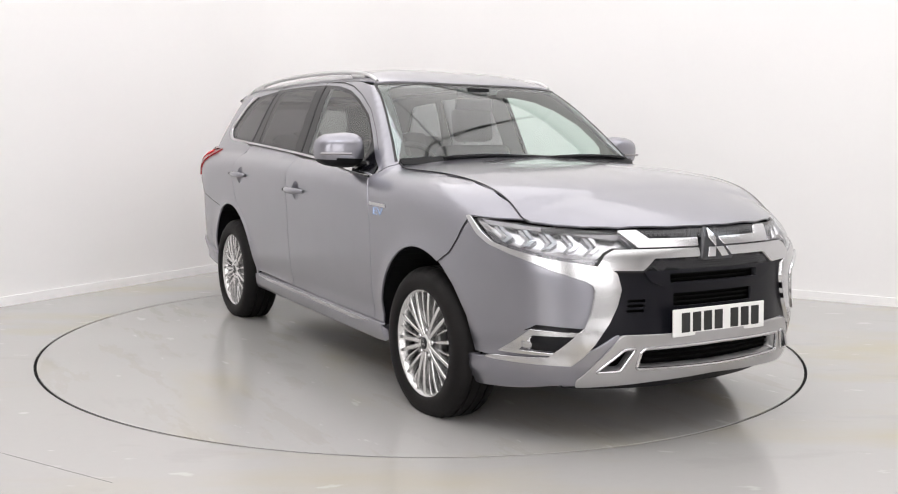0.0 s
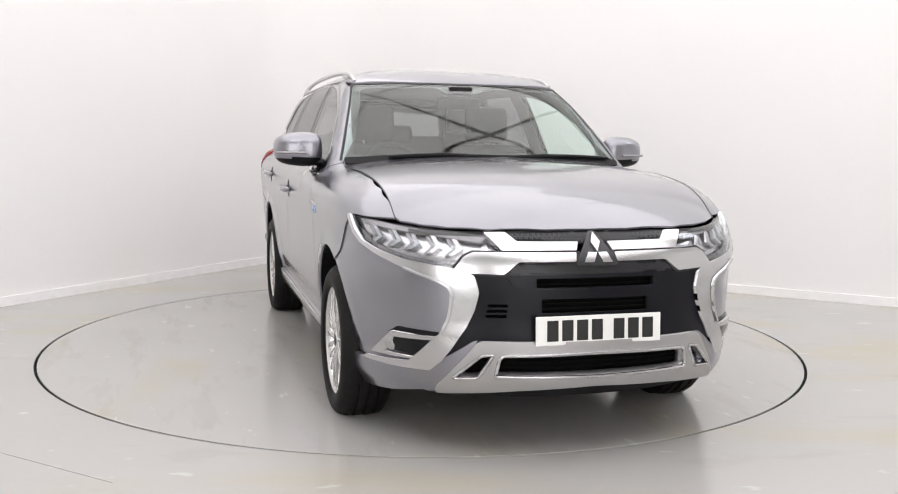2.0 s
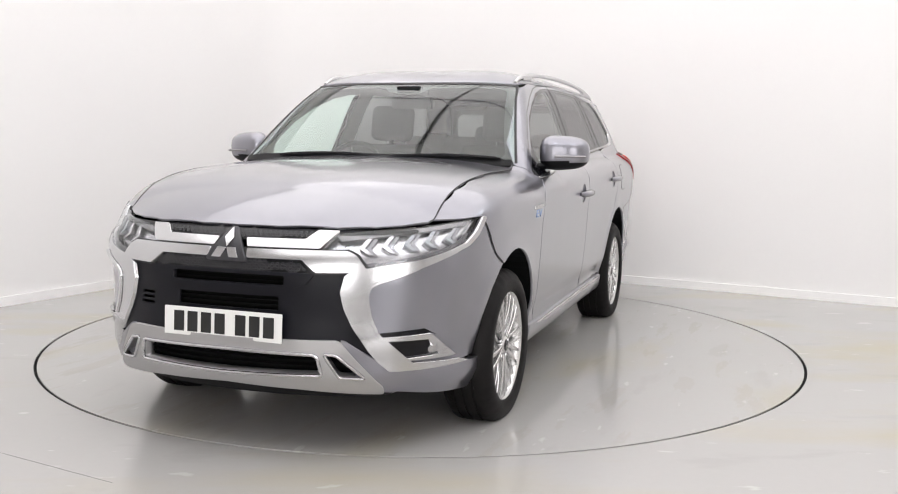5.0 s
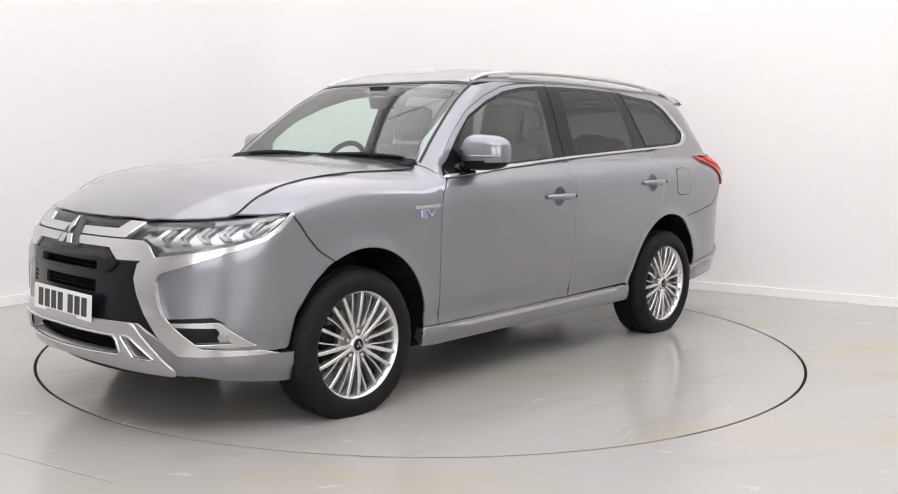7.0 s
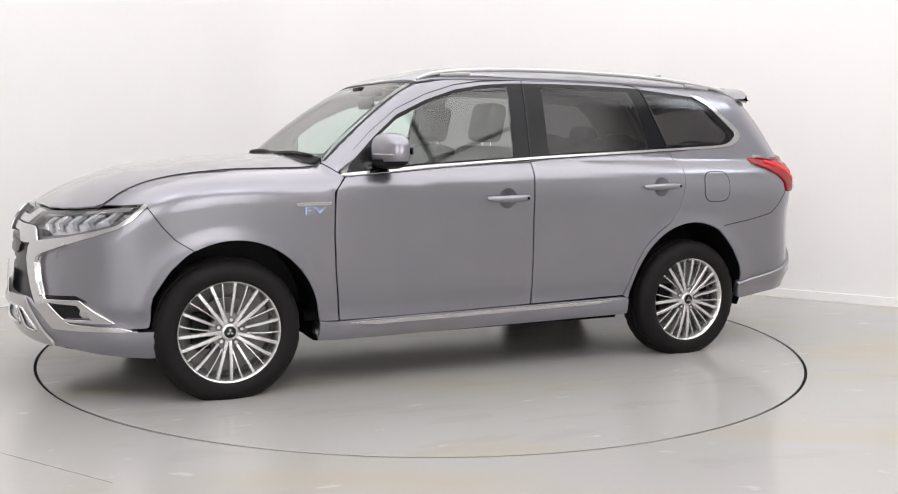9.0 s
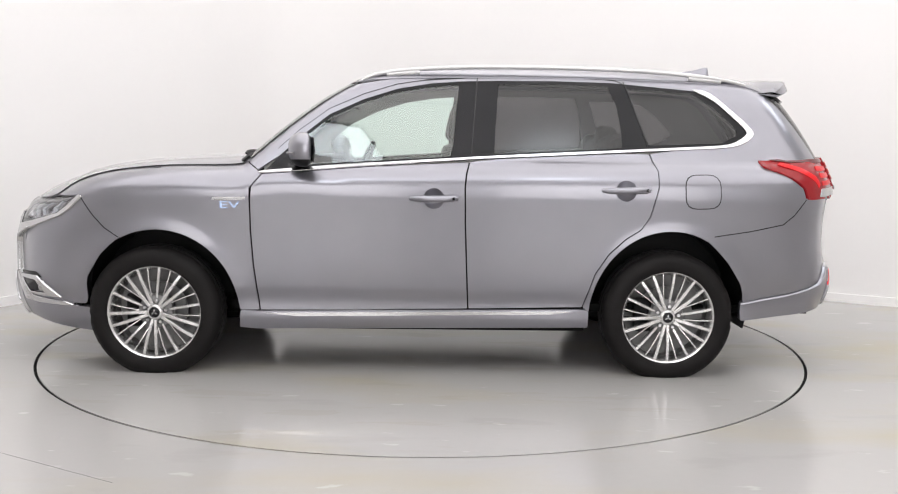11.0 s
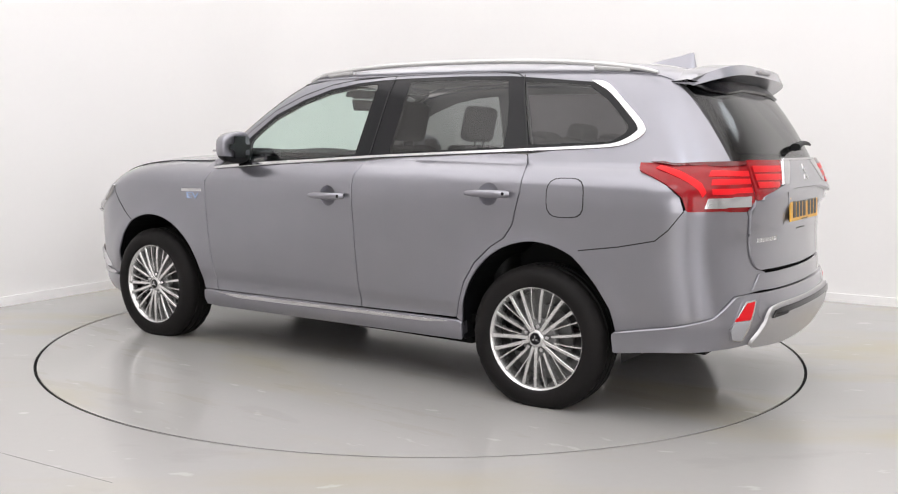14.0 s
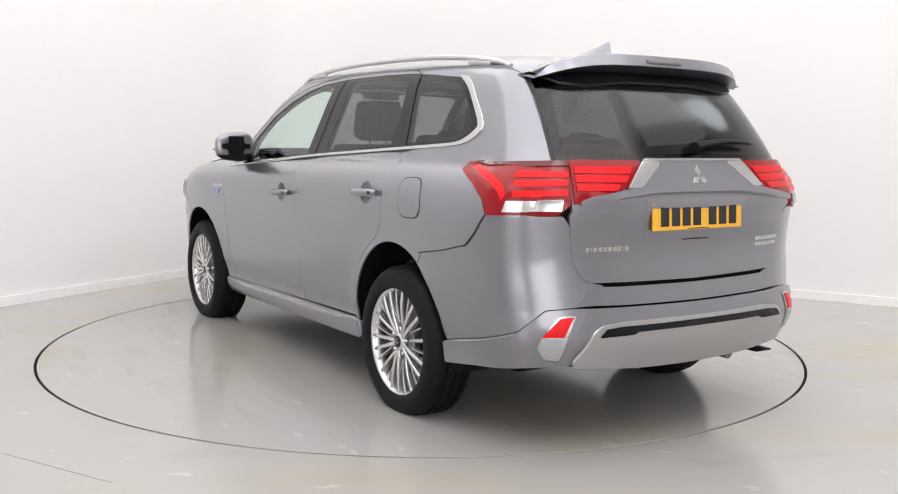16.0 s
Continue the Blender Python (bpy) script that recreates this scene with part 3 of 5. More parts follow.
front_doors = patch("front_door", [(0.772, 1.040), (0.822, 0.978), (0.828, 0.913), (0.827, 0.758), (0.816, 0.578), (0.789, 0.335), (0.3, 0.340), (-0.285, 0.352), (-0.275, 0.545),
      (-0.264, 0.80), (-0.260, 0.987), (-0.267, 1.055), (-0.283, 1.112), (0.24, 1.082), (0.5, 1.060)], "side", PAINT, car, "silver-grey front door", mirror=True, holes=[cup_rim(*HANDLES[0])])
rear_doors = patch("rear_door", [(-0.291, 1.113), (-0.275, 1.055), (-0.268, 0.987), (-0.272, 0.80), (-0.283, 0.545), (-0.293, 0.352), (-0.884, 0.366), (-0.942, 0.547), (-1.008, 0.651), (-1.094, 0.732),
      (-1.169, 0.779), (-1.214, 0.845), (-1.253, 0.997), (-1.253, 1.081), (-1.222, 1.164), (-1.1, 1.166), (-0.42, 1.128)], "side", PAINT, car, "silver-grey rear door", mirror=True, holes=[cup_rim(*HANDLES[1])])
HOOD_EDGE = [(0.86, 0.742), (1.1, 0.738), (1.3, 0.733), (1.5, 0.728), (1.7, 0.720), (1.87, 0.712)]
patch("front_wing", [(0.836, 0.970), (0.776, 1.047), (0.800, 1.058), (0.868, 1.104), (1.1, 1.098), (1.3, 1.084), (1.49, 1.056), (1.668, 1.019), (1.781, 0.974), (1.868, 0.916), (1.80, 0.917), (1.705, 0.924), (1.630, 0.822), (1.575, 0.762), (1.52, 0.722)]
      + ell(ARCH_FX, ARCH_W, 0.435, 64, 172, 20) + [(0.894, 0.335), (0.797, 0.335), (0.824, 0.578), (0.835, 0.758), (0.836, 0.913)], "side", PAINT, car, "silver-grey front wing", mirror=True, rounding=0.004)
patch("bonnet", both_top([(2.128, 0.0), (2.122, 0.17), (2.084, 0.40), (2.028, 0.54), (1.972, 0.625), (1.895, 0.700)] + [(x, y - 0.004) for x, y in HOOD_EDGE[::-1]] + [(0.885, 0.55), (0.905, 0.3), (0.912, 0.0)]),
      "top", PAINT, car, "silver-grey bonnet", lift=0.003, rounding=0.01)
patch("bonnet_gap", HOOD_EDGE + [(1.90, 0.704), (1.897, 0.697)] + [(x, y - 0.004) for x, y in HOOD_EDGE[::-1]], "top", SEAL, car, lift=0.0045, depth=0.003, step=0.02, rounding=0, mirror=True)
patch("roof", both_top([(0.346, 0.0), (0.342, 0.25), (0.333, 0.40), (0.315, 0.50), (0.295, 0.585), (0.22, 0.602), (0.0, 0.598), (-1.0, 0.590), (-1.7, 0.588), (-1.86, 0.582), (-1.92, 0.50), (-1.95, 0.0)]), "top", PAINT, car, "silver-grey roof", lift=0.004)
bumpers = patch("bumper_corner", [(-0.260, 0.908), (-0.205, 0.818), (-0.176, 0.772), (-0.110, 0.728), (-0.150, 0.688), (-0.200, 0.62), (-0.262, 0.50), (-0.300, 0.355), (-0.39, 0.352), (-0.64, 0.375), (-0.70, 0.395), (-0.76, 0.47), (-0.82, 0.60), (-0.83, 0.72), (-0.79, 0.738), (-0.575, 0.765), (-0.45, 0.792), (-0.37, 0.818), (-0.325, 0.862)],
      "front_corner", PAINT, car, "silver-grey bumper corner", lift=-0.003, mirror=True)
patch("bumper_lip", [(-0.80, 0.352), (-0.72, 0.350), (-0.391, 0.345), (-0.270, 0.338), (-0.258, 0.228), (-0.33, 0.212), (-0.50, 0.238), (-0.62, 0.262), (-0.72, 0.275), (-0.86, 0.282)], "front_corner", PAINT, car, "silver-grey lower lip", lift=0.012, depth=0.05, mirror=True)

# rear bumper and tailgate
patch("rear_bumper_corner", [(0.285, 0.748), (0.330, 0.762), (0.43, 0.788), (0.535, 0.822), (0.575, 0.868), (0.632, 0.950), (0.93, 0.942), (0.958, 0.90), (0.975, 0.76), (1.02, 0.69), (1.09, 0.672), (1.12, 0.60), (0.98, 0.592), (0.87, 0.585), (0.765, 0.500), (0.60, 0.445), (0.456, 0.40), (0.425, 0.50), (0.373, 0.605), (0.322, 0.685), (0.300, 0.714)],
      "rear_corner", PAINT, car, "silver-grey rear bumper corner", lift=-0.003, mirror=True)
patch("rear_bumper", both([(0.0, 0.660), (0.40, 0.664), (0.53, 0.668), (0.60, 0.60), (0.40, 0.592), (0.0, 0.588)]), "back", PAINT, car, "silver-grey rear bumper", lift=0.004)
patch("rear_apron_corner", [(0.452, 0.396), (0.60, 0.441), (0.765, 0.496), (0.872, 0.582), (0.98, 0.588), (1.06, 0.585), (1.09, 0.50), (1.05, 0.44), (0.985, 0.372), (0.80, 0.358), (0.605, 0.333), (0.462, 0.305)], "rear_corner", PAINT, car, "silver-grey apron", lift=0.014, depth=0.05, mirror=True)
patch("rear_apron", both([(0.0, 0.580), (0.40, 0.584), (0.56, 0.585), (0.60, 0.50), (0.54, 0.45), (0.0, 0.45)]), "back", PAINT, car, lift=0.016, depth=0.05)
patch("rear_skid", both([(0.0, 0.527), (0.40, 0.530), (0.50, 0.520), (0.535, 0.500), (0.60, 0.39), (0.59, 0.365), (0.30, 0.345), (0.0, 0.34)]), "back", SATIN, car, "satin silver rear skid plate", lift=0.030, depth=0.06, rounding=0.015, dome=0.004)
patch("skid_slot", both([(0.0, 0.512), (0.42, 0.512), (0.49, 0.506), (0.52, 0.480), (0.37, 0.482), (0.35, 0.490), (0.0, 0.490)]), "back", BLACK_TRIM, car, "black slot strip", lift=0.037, depth=0.004, rounding=0.004)
tailgate = patch("tailgate", both([(0.0, 1.146), (0.60, 1.146), (0.628, 0.985), (0.612, 0.865), (0.596, 0.756), (0.560, 0.698), (0.524, 0.683), (0.0, 0.675)]), "back", PAINT, car, "silver-grey tailgate", lift=0.006, depth=0.03, rounding=0.02)
patch("tailgate_lip", both([(0.0, 1.146), (0.215, 1.146), (0.33, 1.046), (0.60, 0.998), (0.60, 0.985), (0.245, 1.022), (0.0, 1.024)]), "back", PAINT, tailgate, lift=0.030, depth=0.03, rounding=0.012, dome=0.003)
patch("tailgate_garnish", [(0.285, 1.144), (0.20, 1.140), (0.205, 1.126), (0.322, 1.040), (0.388, 1.040)], "back", CHROME, tailgate, "bright silver garnish", lift=0.034, depth=0.02, rounding=0.004, mirror=True)
patch("garnish_strip", both([(0.0, 1.150), (0.28, 1.150), (0.28, 1.142), (0.0, 1.142)]), "back", CHROME, tailgate, lift=0.036, depth=0.012, rounding=0.002)
patch("number_recess", both([(0.0, 1.015), (0.28, 1.013), (0.292, 0.985), (0.285, 0.868), (0.0, 0.865)]), "back", PAINT, tailgate, lift=0.008, depth=0.004)
patch("latch_dent", both([(0.0, 0.842), (0.075, 0.840), (0.075, 0.836), (0.0, 0.836)]), "back", SEAL, tailgate, lift=0.008, depth=0.002, step=0.01, rounding=0.001)


# windows
def window(name, outline, view, mat, label, lift=-0.004, level=None, start=None, mirror=True, parent=None):
    return patch(name, outline, view, mat, parent or car, label, lift=lift, depth=0.0, rounding=0.018, mirror=mirror, level=level, start=start)


F_GLASS = [(0.555, 1.092), (0.24, 1.112), (-0.195, 1.142), (-0.232, 1.518), (-0.089, 1.507), (0.090, 1.476), (0.266, 1.418), (0.446, 1.333), (0.556, 1.243), (0.588, 1.200)]
R_GLASS = [(-0.415, 1.158), (-1.085, 1.196), (-1.082, 1.300), (-1.062, 1.42), (-1.025, 1.522), (-0.75, 1.528), (-0.440, 1.525)]
Q_GLASS = [(-1.225, 1.212), (-1.618, 1.228), (-1.690, 1.268), (-1.698, 1.300), (-1.568, 1.424), (-1.468, 1.488), (-1.25, 1.506), (-1.118, 1.510)]
patch("window_surround", BELT + WINDOW_BACK[::-1] + WINDOW_TOP[::-1], "side", BLACK_TRIM, car, "gloss black window surround", lift=-0.003, depth=0.02, holes=[F_GLASS, R_GLASS, Q_GLASS], mirror=True, rounding=0.012)
window("front_window", F_GLASS, "side", GLASS, "clear front side window")
window("rear_window", R_GLASS, "side", PRIVACY, "dark tinted rear side window")
window("quarter_window", Q_GLASS, "side", PRIVACY, "dark tinted quarter window")
for a, b in (((-0.292, 1.132), (-0.325, 1.545)), ((-1.222, 1.185), (-1.105, 1.545))):
    patch("door_gap", [a, (a[0] - 0.006, a[1]), (b[0] - 0.006, b[1]), b], "side", SEAL, car, lift=0.0005, depth=0.001, step=0.02, rounding=0, mirror=True)
# shut lines across the painted frame
patch("frame_gap", [(-0.325, 1.545), (-0.331, 1.545), (-0.338, 1.566), (-0.332, 1.566)], "side", SEAL, car, lift=0.0008, depth=0.001, step=0.02, rounding=0, mirror=True)
upper = [(0.70, 1.175), (0.60, 1.268), (0.446, 1.383), (0.266, 1.465), (0.090, 1.520), (-0.089, 1.548), (-0.30, 1.560), (-0.75, 1.566), (-1.00, 1.562), (-1.07, 1.553), (-1.105, 1.535)]
patch("frame_gap", upper + [(x + 0.002, z - 0.005) for x, z in upper[::-1]], "side", SEAL, car, lift=0.0008, depth=0.001, step=0.02, rounding=0, mirror=True)
STRIP = dense([(0.760, 1.046), (0.5, 1.066), (0.24, 1.088), (-0.21, 1.120), (-0.42, 1.134), (-1.1, 1.172), (-1.40, 1.188), (-1.60, 1.200), (-1.70, 1.216), (-1.772, 1.258), (-1.770, 1.305), (-1.668, 1.402), (-1.562, 1.490), (-1.478, 1.506),
      (-1.50, 1.492), (-1.580, 1.448), (-1.668, 1.370), (-1.740, 1.296), (-1.733, 1.266), (-1.675, 1.230), (-1.60, 1.214), (-1.40, 1.201), (-1.1, 1.184), (-0.42, 1.146), (-0.21, 1.132), (0.24, 1.100), (0.5, 1.079), (0.760, 1.056)], 0.03, soft=True)
patch("belt_strip", STRIP, "side", CHROME, car, "chrome window strip", lift=0.006, depth=0.012, step=0.02, rounding=0, mirror=True)
W_OUT = both([(0.0, 1.530), (0.35, 1.528), (0.585, 1.520), (0.600, 1.505), (0.680, 1.300), (0.745, 1.118), (0.55, 1.112), (0.0, 1.108)])
W_IN = both([(0.10, 1.486), (0.14, 1.516), (0.50, 1.510), (0.565, 1.495), (0.64, 1.28), (0.690, 1.150), (0.5, 1.142), (0.0, 1.138)])
windscreen = window("windscreen", W_OUT, "front", GLASS, "clear windscreen", lift=0.0, level=glasshouse, start=1.5, mirror=False)
patch("windscreen_band", W_OUT, "front", BLACK_TRIM, windscreen, "black printed edge band", lift=-0.006, depth=0.0, level=glasshouse, start=1.5, holes=[W_IN], rounding=0.02)
patch("screen_seal", both([(0.0, 1.540), (0.35, 1.538), (0.60, 1.527), (0.610, 1.505), (0.690, 1.300), (0.757, 1.118), (0.745, 1.118), (0.680, 1.300), (0.60, 1.505), (0.585, 1.519), (0.35, 1.529), (0.0, 1.531)]), "front", SEAL, windscreen, lift=0.002, depth=0.004, step=0.02, level=glasshouse, start=1.5, rounding=0.0)
G_OUT = both([(0.0, 1.505), (0.35, 1.500), (0.575, 1.485), (0.612, 1.320), (0.642, 1.152), (0.0, 1.152)])
G_IN = both([(0.0, 1.450), (0.25, 1.445), (0.50, 1.435), (0.545, 1.42), (0.575, 1.300), (0.600, 1.185), (0.0, 1.182)])
rear_screen = window("rear_screen", G_OUT, "back", PRIVACY, "dark tinted rear screen", lift=0.0, mirror=False)
patch("rear_screen_band", G_OUT, "back", BLACK_TRIM, rear_screen, "black printed edge band", lift=-0.006, depth=0.0, holes=[G_IN], rounding=0.02)
patch("screen_seal", both([(0.0, 1.515), (0.35, 1.512), (0.592, 1.488), (0.625, 1.320), (0.655, 1.146), (0.642, 1.146), (0.612, 1.320), (0.575, 1.486), (0.35, 1.501), (0.0, 1.506)]), "back", SEAL, rear_screen, lift=0.0, depth=0.004, step=0.02, rounding=0.0)

# front face
patch("grille_panel", both([(0.0, 0.722), (0.36, 0.718), (0.482, 0.722), (0.480, 0.654), (0.521, 0.521), (0.564, 0.438), (0.64, 0.350), (0.62, 0.33), (0.48, 0.435), (0.452, 0.470), (0.0, 0.474)]), "front", NAVY_PLASTIC, car, "blue-black grille panel", lift=-0.002, rounding=0.006,
      holes=[[(-0.245, 0.672), (0.245, 0.672), (0.245, 0.711), (-0.245, 0.711)], [(-0.222, 0.577), (0.222, 0.577), (0.222, 0.630), (-0.222, 0.630)],
             [(-0.425, 0.612), (-0.350, 0.612), (-0.350, 0.600), (-0.425, 0.600)], [(-0.428, 0.592), (-0.352, 0.592), (-0.352, 0.580), (-0.428, 0.580)], [(-0.431, 0.572), (-0.355, 0.572), (-0.355, 0.560), (-0.431, 0.560)]])
patch("grille_brow", both([(0.0, 0.724), (0.362, 0.722), (0.330, 0.680), (0.275, 0.662), (0.0, 0.655), (0.0, 0.668), (0.262, 0.671), (0.262, 0.714), (0.0, 0.714)][:5]), "front", NAVY_PLASTIC, car, lift=0.010, depth=0.02, rounding=0.008,
      holes=[[(-0.245, 0.674), (0.245, 0.674), (0.245, 0.709), (-0.245, 0.709)]])
for zz in (0.683, 0.699):
    patch("grille_slat", [(-0.25, zz), (0.25, zz), (0.25, zz + 0.004), (-0.25, zz + 0.004)], "front", SHELL, car, lift=-0.014, depth=0.02, rounding=0)
for zz in (0.590, 0.608):
    patch("grille_slat", [(-0.225, zz), (0.225, zz), (0.225, zz + 0.004), (-0.225, zz + 0.004)], "front", SHELL, car, lift=-0.014, depth=0.02, rounding=0)
UPPER_MESH = both([(0.0, 0.876), (0.336, 0.872), (0.300, 0.840), (0.0, 0.836)])
LOWER_MESH = both([(0.0, 0.768), (0.312, 0.766), (0.362, 0.722), (0.0, 0.718)])
patch("upper_grille", UPPER_MESH, "front", BLACK_TRIM, car, "black mesh grille", lift=0.0, depth=0.02, rounding=0.004)
patch("lower_grille", LOWER_MESH, "front", BLACK_TRIM, car, "black mesh grille", lift=0.002, depth=0.02, rounding=0.004)


def grille_mesh(outline, pitch):
    """Rows of small hexagonal openings on a grille."""
    lo, hi = np.min(outline, 0), np.max(outline, 0)
    cells, row = [], 0
    z = lo[1] + pitch * 0.6
    while z < hi[1]:
        y = lo[0] + (row % 2) * pitch * 0.75
        while y < hi[0]:
            cells.append((y, z))
            y += pitch * 1.5
        z += pitch * 0.62
        row += 1
    cells = np.array(cells)
    loop = dense(outline, 0.01)
    cells = cells[inside_loop(cells, loop)]
    near = np.min(np.linalg.norm(cells[:, None] - np.array(loop)[None], axis=2), 1)
    cells = cells[near > pitch * 0.45]
    flat = np.concatenate([cells + np.array((math.cos(radians(60 * k)) * pitch * 0.47, math.sin(radians(60 * k)) * pitch * 0.40)) for k in range(6)])
    p, n = to_body(flat, "front")
    p = p + n * 0.009
    q = p - n * 0.004
    c, verts, faces = len(cells), [], []
    for i in range(c):
        k = len(verts)
        idx = [i + c * j for j in range(6)]
        verts += [p[j] for j in idx]
        inner = np.mean([p[j] for j in idx], 0)
        verts += [inner + (p[j] - inner) * 0.62 for j in idx]
        for j in range(6):
            faces.append((k + j, k + (j + 1) % 6, k + 6 + (j + 1) % 6, k + 6 + j))
    ob = mesh_object("mesh_lattice", verts, faces, MESH_GREY, car, "grey honeycomb mesh cells", smooth=False)
    tagged(ob, kind="stuff")


grille_mesh(UPPER_MESH, 0.014)
grille_mesh(LOWER_MESH, 0.014)
patch("bonnet_seal", both([(0.0, 0.888), (0.40, 0.886), (0.54, 0.884), (0.68, 0.888), (0.68, 0.872), (0.42, 0.868), (0.0, 0.872)]), "front", BLACK_TRIM, car, lift=-0.010, depth=0.03)
patch("chrome_bar", [(0.062, 0.838), (0.302, 0.840), (0.337, 0.872), (0.418, 0.871), (0.366, 0.809), (0.075, 0.808)], "front", CHROME, car, "chrome grille bar", lift=0.010, depth=0.025, rounding=0.004, dome=0.003, mirror=True)
patch("chrome_wing_bar", [(0.080, 0.800), (0.470, 0.802), (0.505, 0.786), (0.545, 0.737), (0.500, 0.727), (0.365, 0.724), (0.338, 0.744), (0.308, 0.768), (0.085, 0.768)], "front", CHROME, car, "chrome grille bar", lift=0.014, depth=0.03, rounding=0.006, dome=0.004, mirror=True)
patch("chrome_gap", [(0.060, 0.806), (0.366, 0.807), (0.474, 0.810), (0.512, 0.793), (0.560, 0.734), (0.50, 0.720), (0.355, 0.716), (0.300, 0.774), (0.060, 0.775)], "front", SEAL, car, lift=0.006, depth=0.02, rounding=0.004, mirror=True)
badge = patch("front_badge", [(0.0, 0.868), (0.014, 0.866), (0.086, 0.762), (0.080, 0.752), (-0.080, 0.752), (-0.086, 0.762), (-0.014, 0.866)], "front", LAMP_DARK, car, "grey badge plate with three silver lozenges", lift=0.022, depth=0.04, rounding=0.004)


def lozenges(cy, cz, s, view, lift, parent):
    """Three plain silver lozenges that meet in a point."""
    for a in (90, 210, 330):
        d, e = (math.cos(radians(a)), math.sin(radians(a))), (-math.sin(radians(a)), math.cos(radians(a)))
        pts = [(cy + d[0] * u + e[0] * v, cz + d[1] * u + e[1] * v) for u, v in ((0.03 * s, 0), (0.5 * s, 0.29 * s), (1.0 * s, 0), (0.5 * s, -0.29 * s))]
        patch("lozenge", pts, view, CHROME, parent, "silver lozenge", lift=lift, depth=0.006, step=0.012, rounding=0.001)


lozenges(0.0, 0.795, 0.066, "front", 0.030, badge)
CHROME_L = [(-0.858, 0.716), (-0.876, 0.655), (-0.862, 0.590), (-0.832, 0.520), (-0.778, 0.437), (-0.735, 0.385), (-0.692, 0.348), (-0.391, 0.343), (-0.345, 0.346), (-0.385, 0.360), (-0.600, 0.377), (-0.655, 0.425), (-0.735, 0.498), (-0.760, 0.560), (-0.770, 0.618),
            (-0.771, 0.650), (-0.762, 0.672), (-0.735, 0.688), (-0.585, 0.735), (-0.440, 0.781), (-0.360, 0.812), (-0.310, 0.850), (-0.263, 0.915), (-0.277, 0.921), (-0.322, 0.864), (-0.370, 0.824), (-0.451, 0.798), (-0.575, 0.770), (-0.770, 0.744), (-0.830, 0.732)]
patch("chrome_blade", CHROME_L, "front_corner", CHROME, car, "broad chrome blade round the lamp", lift=0.014, depth=0.03, step=0.02, rounding=0.006, dome=0.006, mirror=True)
patch("chrome_rib", [(-0.782, 0.655), (-0.770, 0.678), (-0.738, 0.695), (-0.585, 0.742), (-0.585, 0.734), (-0.735, 0.687), (-0.762, 0.671), (-0.771, 0.65), (-0.770, 0.612), (-0.760, 0.555), (-0.735, 0.497), (-0.745, 0.492), (-0.772, 0.553), (-0.782, 0.612)], "front_corner", CHROME, car, lift=0.026, depth=0.02, step=0.015, rounding=0.003, mirror=True)

# headlamps: reflector bowl, light guides, clear lens
HEADLAMP = [(-0.880, 0.862), (-0.716, 0.878), (-0.505, 0.893), (-0.385, 0.907), (-0.282, 0.921), (-0.324, 0.865), (-0.374, 0.825), (-0.452, 0.799), (-0.578, 0.771), (-0.785, 0.743), (-0.832, 0.795), (-0.945, 0.806)]
for ob in patch("headlamp", HEADLAMP, "front_corner", LENS, car, "clear headlamp lens", lift=0.004, depth=0.0, rounding=0.006, mirror=True):
    side = 1 if np.mean([v.co.y for v in ob.data.vertices]) > 0 else -1

    def lamp_piece(name, pts, mat, lift, depth=0.01, dome=0.0, label=""):
        piece = patch(name, pts, "front_corner", mat, ob, label, lift=lift, depth=depth, step=0.016, rounding=0.003, dome=dome)
        if side < 0:
            for v in piece.data.vertices:
                v.co.y *= -1
            piece.data.flip_normals()
    lamp_piece("lamp_bowl", HEADLAMP, LAMP_BOWL, -0.035, 0.0, label="silver lamp bowl")
    lamp_piece("lamp_eyelid", [(-0.880, 0.866), (-0.505, 0.897), (-0.320, 0.914), (-0.345, 0.895), (-0.505, 0.882), (-0.70, 0.866), (-0.86, 0.846)], LAMP_TRIM, -0.012)
    lamp_piece("lamp_lower_trim", [(-0.80, 0.744), (-0.578, 0.772), (-0.452, 0.80), (-0.374, 0.826), (-0.34, 0.862), (-0.352, 0.866), (-0.40, 0.832), (-0.46, 0.812), (-0.58, 0.786), (-0.79, 0.760)], LAMP_TRIM, -0.010)
    for u in (-0.42, -0.515, -0.60, -0.69, -0.775):
        k = (u + 0.775) / 0.355
        zc = 0.822 + 0.030 * k
        lamp_piece("light_guide", [(u + 0.030, zc + 0.038), (u + 0.012, zc + 0.038), (u - 0.026, zc), (u + 0.006, zc - 0.026), (u + 0.026, zc - 0.026), (u - 0.006, zc)], LAMP_WHITE if k > 0.3 else LAMP_BOWL, -0.014, 0.02, 0.002, "white chevron light guide")
        lamp_piece("lamp_divider", [(u + 0.052, zc + 0.04), (u + 0.036, zc + 0.04), (u + 0.004, zc + 0.002), (u + 0.03, zc - 0.03), (u + 0.042, zc - 0.03), (u + 0.018, zc + 0.002)], LAMP_MID, -0.020, 0.012)

